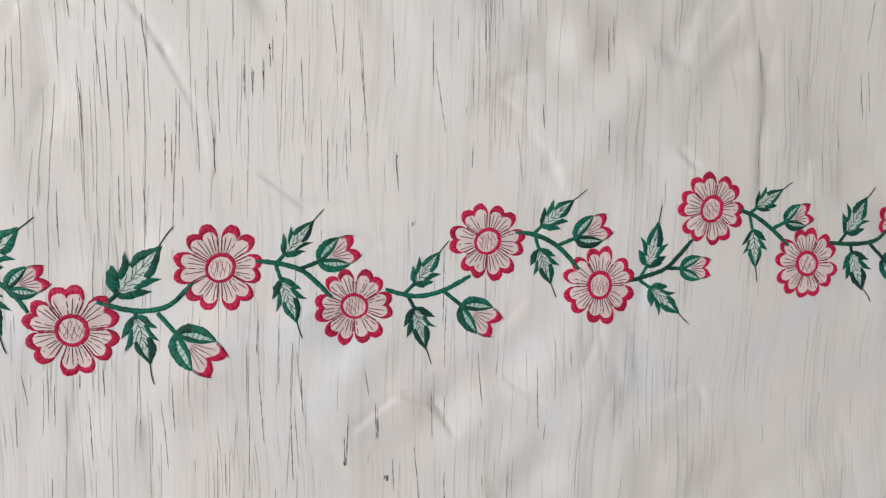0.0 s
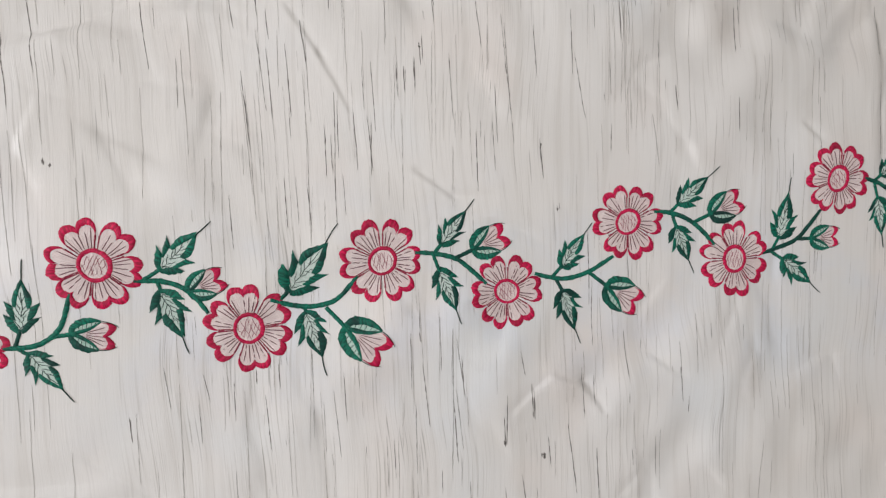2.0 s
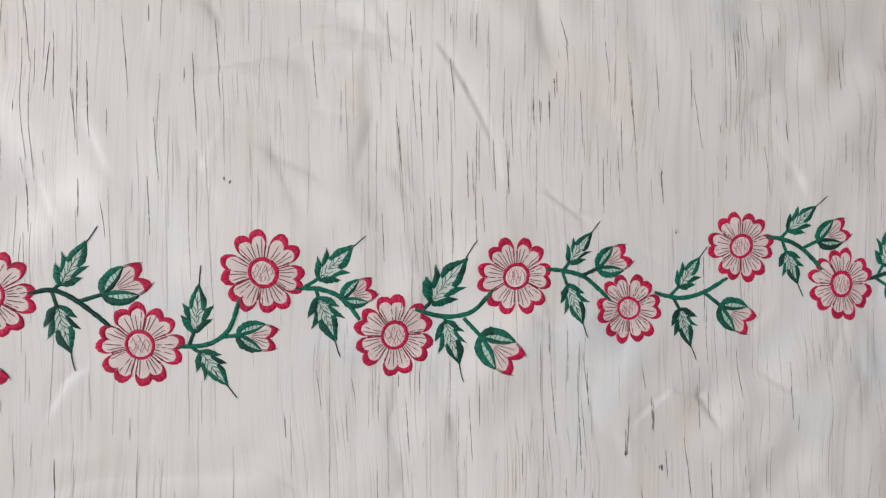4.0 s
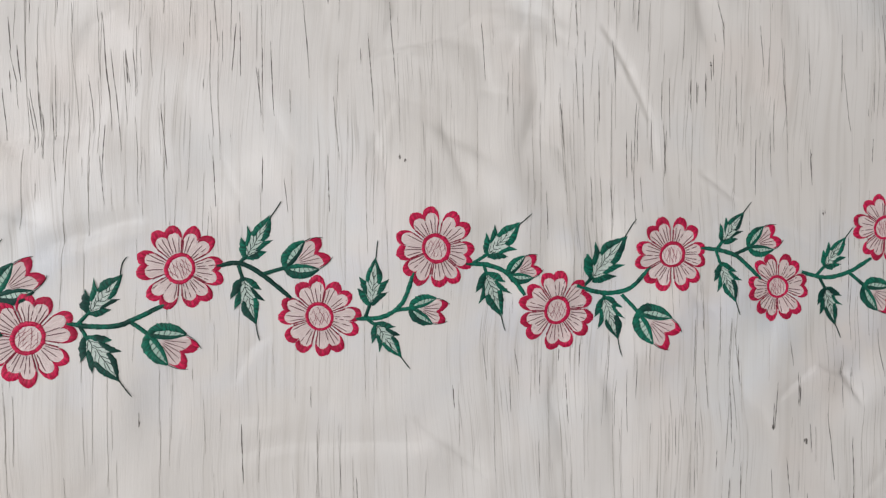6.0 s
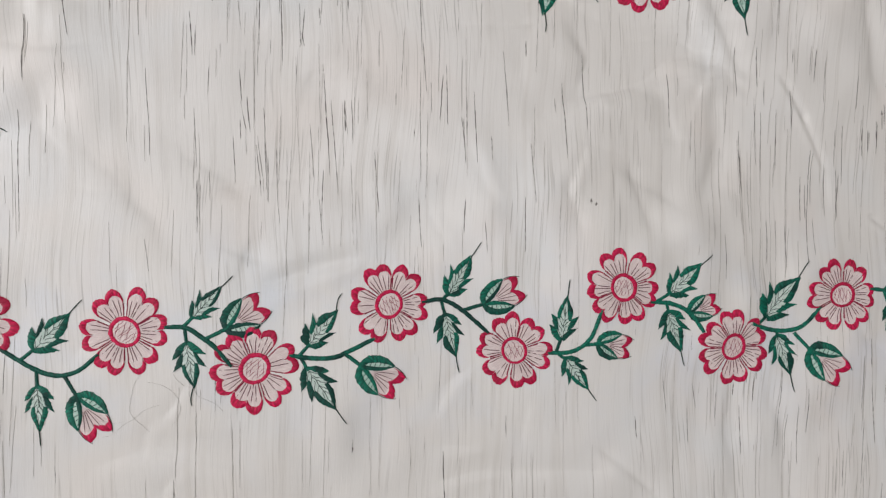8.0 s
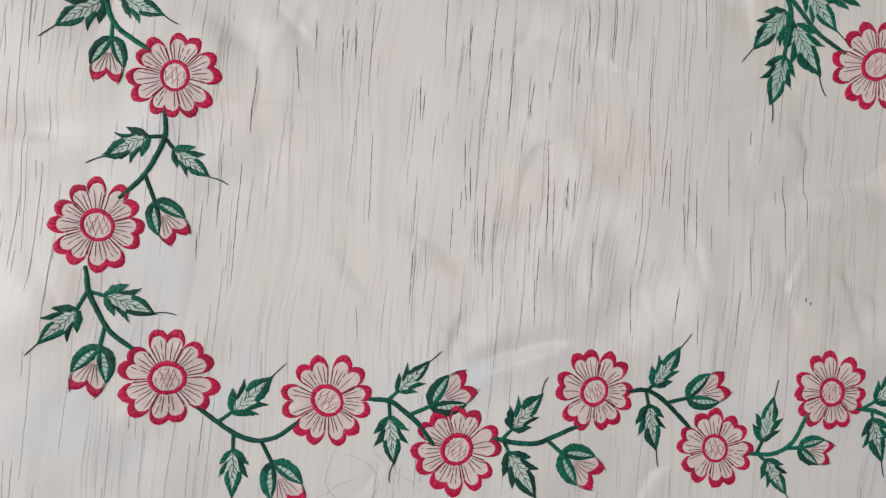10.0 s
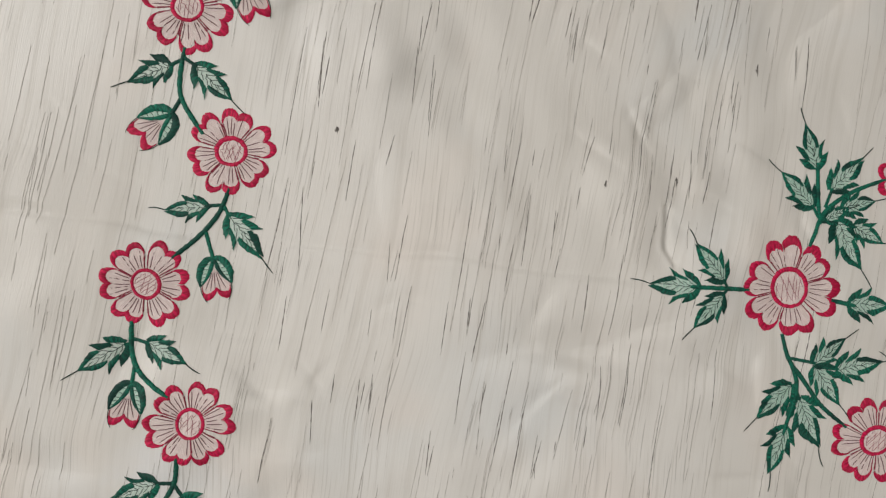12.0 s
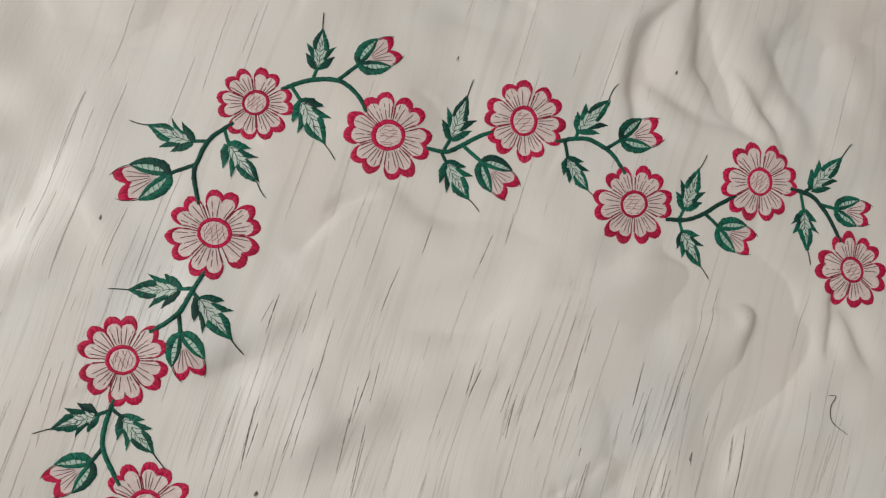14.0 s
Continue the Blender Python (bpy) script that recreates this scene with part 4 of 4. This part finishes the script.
slub(0.3272, 0.1627, 0.3280, 0.1365)
slub(0.4576, 0.1418, 0.4593, 0.1261)
slub(0.1744, 0.0973, 0.1751, 0.0695)
slub(0.1210, 0.1295, 0.1211, 0.1117)
slub(-0.2078, 0.1406, -0.2072, 0.1148)
slub(-0.2590, 0.1242, -0.2578, 0.0866)
slub(-0.1380, 0.1441, -0.1382, 0.1177)
slub(-0.0598, 0.0814, -0.0599, 0.0794)
slub(0.1764, -0.0612, 0.1754, -0.0911)
slub(0.1978, -0.0987, 0.1976, -0.1014)
slub(0.2133, 0.0491, 0.2135, 0.0454)
slub(-0.2077, -0.0619, -0.2078, -0.0695)
slub(-0.0301, -0.0570, -0.0301, -0.0640)
slub(-0.1532, -0.0719, -0.1526, -0.1058)
slub(-0.2749, 0.2235, -0.2753, 0.2052)
slub(-0.2270, 0.1963, -0.2268, 0.1896)
slub(-0.2354, 0.1952, -0.2375, 0.1732)
slub(-0.1526, 0.1575, -0.1544, 0.1298)
slub(-0.1403, 0.1313, -0.1390, 0.1039)
slub(-0.2632, 0.1186, -0.2598, 0.0856)
slub(-0.2121, 0.1408, -0.2102, 0.1207)
slub(-0.2662, 0.2486, -0.2657, 0.2421)
slub(-0.1918, 0.2617, -0.1915, 0.2126)
slub(-0.3446, 0.2127, -0.3447, 0.1996)
slub(-0.3399, 0.2133, -0.3393, 0.1954)
slub(-0.2921, 0.2708, -0.2914, 0.2494)
slub(-0.3054, 0.2606, -0.3051, 0.2475)
slub(-0.1426, 0.4429, -0.1416, 0.4380)
slub(-0.3864, 0.3542, -0.3860, 0.3508)
slub(-0.2263, 0.3530, -0.2260, 0.3494)
slub(-0.1822, 0.3635, -0.1816, 0.3590)
slub(-0.5150, 0.4750, -0.5137, 0.4720)
slub(-0.3537, 0.6311, -0.3530, 0.6276)
slub(-0.5145, 0.4749, -0.5142, 0.4723)
slub(-0.3863, 0.3535, -0.3854, 0.3498)
slub(-0.2204, 0.6693, -0.2203, 0.6662)
slub(-0.1428, 0.4424, -0.1418, 0.4363)
slub(-0.2738, 0.1577, -0.2723, 0.1388)
slub(-0.2692, 0.1419, -0.2675, 0.1213)
slub(-0.2639, 0.1132, -0.2616, 0.0829)
slub(-0.2598, 0.1354, -0.2589, 0.1210)
slub(-0.2374, 0.1811, -0.2358, 0.1731)
slub(-0.2250, 0.1618, -0.2218, 0.1136)
slub(-0.2238, 0.1458, -0.2208, 0.0958)
slub(-0.2201, 0.1409, -0.2159, 0.0843)
slub(-0.1941, 0.1111, -0.1916, 0.0735)
slub(-0.2326, 0.1267, -0.2306, 0.0945)
slub(-0.1649, 0.1773, -0.1626, 0.1462)
slub(-0.1507, 0.1641, -0.1500, 0.1263)
slub(-0.1336, 0.1474, -0.1322, 0.1042)
slub(-0.1008, 0.1802, -0.1007, 0.1708)
slub(-0.0778, 0.1548, -0.0754, 0.1075)
slub(-0.0824, 0.1455, -0.0822, 0.1364)
slub(-0.0650, 0.1732, -0.0625, 0.1258)
slub(-0.2269, 0.0815, -0.2246, 0.0539)
slub(-0.1674, 0.0823, -0.1659, 0.0526)
slub(-0.1270, 0.0690, -0.1255, 0.0488)
slub(-0.1020, 0.0831, -0.1016, 0.0493)
slub(-0.1150, 0.1736, -0.1118, 0.1270)
slub(-0.1230, 0.1206, -0.1223, 0.1056)
slub(-0.0984, 0.1166, -0.0955, 0.0794)
slub(0.0473, 0.1792, 0.0486, 0.1547)
slub(0.0472, 0.1477, 0.0498, 0.1054)
slub(0.0335, 0.1793, 0.0356, 0.1486)
slub(-0.0102, 0.1624, -0.0078, 0.1279)
slub(0.0381, 0.1268, 0.0404, 0.0874)
slub(0.0619, 0.1404, 0.0625, 0.1015)
slub(0.0706, 0.1526, 0.0726, 0.1324)
slub(0.0869, 0.1789, 0.0862, 0.1577)
slub(0.1382, 0.1786, 0.1439, 0.1605)
slub(0.1359, 0.1455, 0.1360, 0.1318)
slub(0.1307, 0.1337, 0.1309, 0.1228)
slub(0.1250, 0.1284, 0.1255, 0.1140)
slub(0.1509, 0.1351, 0.1520, 0.0987)
slub(0.1668, 0.1639, 0.1695, 0.1383)
slub(0.1811, 0.1564, 0.1870, 0.0847)
slub(0.1765, 0.1181, 0.1770, 0.0851)
slub(0.2000, 0.1506, 0.2011, 0.1212)
slub(0.2020, 0.0868, 0.2042, 0.0637)
slub(0.2236, 0.1355, 0.2302, 0.0981)
slub(0.2452, 0.1295, 0.2460, 0.1107)
slub(0.1038, 0.1020, 0.1054, 0.0714)
slub(0.1071, 0.1306, 0.1080, 0.0929)
slub(0.0802, 0.0974, 0.0803, 0.0688)
slub(0.0863, 0.1150, 0.0857, 0.0793)
slub(0.0964, 0.1040, 0.0967, 0.0724)
slub(0.0572, 0.0698, 0.0576, 0.0413)
slub(0.0693, 0.0657, 0.0706, 0.0389)
slub(0.1647, 0.0928, 0.1646, 0.0580)
slub(0.1274, -0.0078, 0.1273, -0.0261)
slub(0.1389, -0.0122, 0.1386, -0.0435)
slub(0.1481, -0.0257, 0.1523, -0.0630)
slub(0.1856, -0.0358, 0.1877, -0.0509)
slub(0.1467, -0.0552, 0.1498, -0.0907)
slub(0.1926, -0.0588, 0.1930, -0.0776)
slub(0.1743, -0.0798, 0.1754, -0.0911)
slub(0.2140, -0.0832, 0.2183, -0.1272)
slub(0.2237, -0.0499, 0.2245, -0.0803)
slub(0.1230, -0.0607, 0.1221, -0.1029)
slub(0.1279, -0.0390, 0.1308, -0.0760)
slub(0.0400, -0.0504, 0.0413, -0.0827)
slub(0.0360, -0.0357, 0.0359, -0.0436)
slub(-0.0307, -0.0552, -0.0297, -0.0693)
slub(-0.0116, -0.0304, -0.0092, -0.0535)
slub(0.0079, -0.0354, 0.0107, -0.0516)
slub(0.0483, -0.0331, 0.0483, -0.0474)
slub(0.0836, -0.0393, 0.0841, -0.0684)
slub(0.0774, -0.0497, 0.0793, -0.0898)
slub(0.1366, -0.1024, 0.1364, -0.1165)
slub(0.1528, -0.1114, 0.1537, -0.1451)
slub(0.1456, -0.1219, 0.1449, -0.1449)
slub(0.1738, -0.1172, 0.1756, -0.1399)
slub(0.1842, -0.1107, 0.1871, -0.1373)
slub(0.1994, -0.1348, 0.2000, -0.1508)
slub(0.2320, -0.0999, 0.2326, -0.1535)
slub(0.0980, -0.1208, 0.0975, -0.1399)
slub(0.2014, -0.0896, 0.2026, -0.1086)
slub(0.2544, 0.1735, 0.2549, 0.1641)
slub(0.3298, 0.1694, 0.3310, 0.1531)
slub(0.2763, 0.1433, 0.2774, 0.1272)
slub(0.2722, 0.0995, 0.2766, 0.0686)
slub(0.2872, 0.1164, 0.2882, 0.1018)
slub(0.3271, 0.1083, 0.3280, 0.0883)
slub(0.5102, 0.1483, 0.5123, 0.1213)
slub(0.5048, 0.1462, 0.5079, 0.1175)
slub(0.4880, 0.1131, 0.4899, 0.0952)
slub(0.2416, 0.1127, 0.2423, 0.1080)
slub(0.5103, 0.1928, 0.5078, 0.1660)
slub(0.4301, 0.1662, 0.4300, 0.1351)
slub(0.4289, 0.1177, 0.4291, 0.0721)
slub(-0.4021, 0.3993, -0.3990, 0.3623)
slub(-0.4132, 0.4063, -0.4124, 0.3330)
slub(-0.3994, 0.3168, -0.3935, 0.2703)
slub(-0.3746, 0.3487, -0.3739, 0.3132)
slub(-0.3535, 0.3555, -0.3555, 0.3370)
slub(-0.3372, 0.3978, -0.3344, 0.3585)
slub(-0.3497, 0.4079, -0.3468, 0.3753)
slub(-0.3464, 0.4358, -0.3474, 0.4052)
slub(-0.2597, 0.4433, -0.2591, 0.4211)
slub(-0.2886, 0.4581, -0.2883, 0.4375)
slub(-0.2716, 0.3638, -0.2710, 0.3539)
slub(-0.2689, 0.3377, -0.2673, 0.2951)
slub(-0.2885, 0.3630, -0.2873, 0.3466)
slub(-0.2521, 0.3316, -0.2503, 0.3022)
slub(-0.2403, 0.3477, -0.2406, 0.3342)
slub(-0.2371, 0.3789, -0.2401, 0.3545)
slub(-0.2044, 0.4213, -0.2047, 0.3833)
slub(-0.2072, 0.3555, -0.2053, 0.3088)
slub(-0.1761, 0.3833, -0.1729, 0.3533)
slub(-0.1629, 0.3727, -0.1637, 0.3520)
slub(-0.3449, 0.2940, -0.3427, 0.2720)
slub(-0.3378, 0.3118, -0.3381, 0.2730)
slub(-0.3739, 0.2619, -0.3740, 0.2367)
slub(-0.3971, 0.2537, -0.3956, 0.2228)
slub(-0.3281, 0.2720, -0.3292, 0.2303)
slub(-0.2934, 0.2715, -0.2918, 0.2508)
slub(-0.3056, 0.2672, -0.3045, 0.2354)
slub(-0.2829, 0.3113, -0.2823, 0.3016)
slub(-0.3482, 0.2548, -0.3475, 0.2391)
slub(-0.1700, 0.3403, -0.1681, 0.3238)
slub(-0.2253, 0.2978, -0.2238, 0.2619)
slub(-0.1539, 0.4305, -0.1547, 0.4093)
slub(-0.1189, 0.4606, -0.1170, 0.4398)
slub(-0.1961, 0.2842, -0.1931, 0.2634)
slub(-0.3487, 0.4985, -0.3507, 0.4700)
slub(-0.3503, 0.4258, -0.3488, 0.4027)
slub(-0.3424, 0.4420, -0.3409, 0.4188)
slub(-0.4014, 0.4049, -0.4008, 0.3722)
slub(-0.3397, 0.4058, -0.3359, 0.3671)
slub(-0.2842, 0.4553, -0.2867, 0.4372)
slub(-0.2591, 0.4466, -0.2576, 0.4195)
slub(-0.3014, 0.5336, -0.3047, 0.5040)
slub(-0.2293, 0.4848, -0.2273, 0.4573)
slub(-0.2270, 0.4998, -0.2266, 0.4822)
slub(-0.1885, 0.4847, -0.1878, 0.4601)
slub(-0.3378, 0.5272, -0.3385, 0.5093)
slub(-0.4112, 0.4586, -0.4142, 0.4440)
slub(-0.3900, 0.4697, -0.3901, 0.4424)
slub(-0.1185, 0.4619, -0.1168, 0.4447)
slub(-0.2120, 0.1386, -0.2113, 0.1222)
slub(-0.1414, 0.1320, -0.1395, 0.1154)
slub(-0.2385, 0.1983, -0.2385, 0.1721)
slub(-0.1908, 0.2504, -0.1899, 0.2105)
slub(-0.2080, 0.2449, -0.2044, 0.2121)
slub(-0.2728, 0.1393, -0.2695, 0.1218)
slub(-0.3018, 0.1911, -0.3001, 0.1655)
slub(-0.3409, 0.2186, -0.3398, 0.1964)
slub(-0.3477, 0.2146, -0.3461, 0.1893)
slub(-0.3277, 0.0577, -0.3251, 0.0389)
slub(-0.3719, 0.1990, -0.3686, 0.1741)
slub(-0.1382, 0.2672, -0.1340, 0.2237)
slub(-0.2763, 0.2249, -0.2733, 0.1814)

def speck(x, y, long, lean):
    """A short dark knot in the yarn."""
    SLUBS.append((x, y, x + lean, y + long, 0.0010))


speck(0.1986, -0.1027, 0.0022, -0.0005)
speck(0.1744, -0.0912, 0.0024, -0.0004)
speck(0.2119, 0.0446, 0.0019, -0.0001)
speck(0.2023, 0.0809, 0.0033, 0.0004)
speck(0.1344, 0.1380, 0.0030, -0.0003)
speck(0.1988, -0.1016, 0.0027, -0.0003)
speck(0.1745, -0.0904, 0.0021, -0.0005)
speck(-0.0575, 0.0780, 0.0021, 0.0005)
speck(-0.0607, 0.0800, 0.0031, 0.0004)
speck(0.1746, -0.0922, 0.0031, -0.0004)
speck(0.1969, -0.1016, 0.0023, 0.0002)
speck(-0.2079, -0.0700, 0.0030, 0.0004)
speck(-0.2258, 0.3502, 0.0032, -0.0005)
speck(-0.3866, 0.3506, 0.0028, 0.0002)
speck(-0.1821, 0.3622, 0.0026, -0.0004)
speck(-0.3859, 0.3513, 0.0026, -0.0005)
speck(-0.2267, 0.3507, 0.0033, 0.0004)
speck(-0.1818, 0.3613, 0.0027, -0.0002)
speck(-0.1425, 0.4410, 0.0033, 0.0001)
speck(-0.3541, 0.6279, 0.0032, 0.0004)
speck(-0.2202, 0.6663, 0.0026, -0.0001)
speck(-0.5145, 0.4721, 0.0028, -0.0001)
speck(-0.1428, 0.4387, 0.0021, -0.0002)
speck(-0.3854, 0.3506, 0.0031, -0.0005)


def scattered(many, shape, wide, west=-0.70, east=0.68, south=-0.28, north=0.86):
    """Slubs strewn along the warp over a stretch of the cloth, in loose runs; the upper border has few."""
    out = []
    for _ in range(many):
        sx, sy = rng.uniform(west, east), rng.uniform(south, north)
        if math.sin(23 * sx + 3 * sy) + math.sin(57 * sx - 5 * sy) + rng.normal() < -0.4:
            continue
        if sy > 0.47 and rng.random() < 0.8:
            continue
        lean, long = rng.normal(0.01, 0.025), rng.gamma(2.2, shape) + 0.003
        out.append((sx, sy, sx + lean * long, sy + long, wide * (0.4 + rng.random() ** 2)))
    return out


def slub_threads(places, material, label):
    verts, faces, uvs = [], [], []
    for x0, y0, x1, y1, wide in places:
        n = max(5, int(abs(y1 - y0) / 0.002))
        s = np.linspace(0, 1, n)
        x = x0 + (x1 - x0) * s + np.cumsum(rng.normal(0, 0.00006, n))
        y = y0 + (y1 - y0) * s
        w = wide * (0.25 + 0.75 * np.sin(math.pi * s) ** 0.5) * (1 + 0.45 * rng.normal(size=n)).clip(0.15, 1.7)
        start = len(verts)
        for v, up in ((-0.5, 0.00002), (0.0, 0.00016), (0.5, 0.00002)):
            verts += np.c_[x + v * w, y, lie(x + v * w, y) + up + 0.00004].tolist()
        for b in range(2):
            faces += [(start + b * n + a, start + (b + 1) * n + a, start + (b + 1) * n + a + 1, start + b * n + a + 1) for a in range(n - 1)]
    ob = mesh_object("slub_threads", verts, faces, material, CLOTH_SHEET, None, label)
    return tagged(ob, kind="stuff")


DARK_SLUBS = SLUBS + scattered(240, 0.011, 0.00026) + scattered(230, 0.013, 0.00034, -0.42, -0.08, 0.06, 0.46) + scattered(90, 0.012, 0.00030, -0.05, 0.30, -0.16, 0.17)
slub_threads(DARK_SLUBS, SLUB, "dark uneven slubs in the cotton yarn")
slub_threads(scattered(4100, 0.017, 0.00019), FAINT, "faint grey slubs in the cotton yarn")


def loose_thread(points, label, width=0.00034, material=DARK, lift=0.0006):
    path = smooth_path(points, 0.001)
    ob = strands("loose_thread", [path], width, material, None, lift)
    return tagged(ob, label, "thread", "loose threads on the cloth")


tangle = np.random.default_rng(3)
for sx, sy, way in ((-0.364, -0.030, 4.6), (-0.326, -0.026, 5.3), (-0.330, -0.022, 4.0), (-0.352, -0.058, 0.1), (-0.312, -0.020, 4.9)):
    hair, turning = [(sx, sy)], tangle.normal(0, 0.25)
    for _ in range(7):
        way += turning + tangle.normal(0, 0.3)
        hair.append((hair[-1][0] + 0.0055 * math.cos(way), hair[-1][1] + 0.0055 * math.sin(way)))
    loose_thread(hair, "fine tangled grey thread lying beside a bud", 0.00011, FAINT, 0.00015)
loose_thread([(-0.0660, 0.5030), (-0.0610, 0.5040), (-0.0630, 0.4960), (-0.0600, 0.4880), (-0.0480, 0.4830)], "short curled dark thread end lying on the cloth")
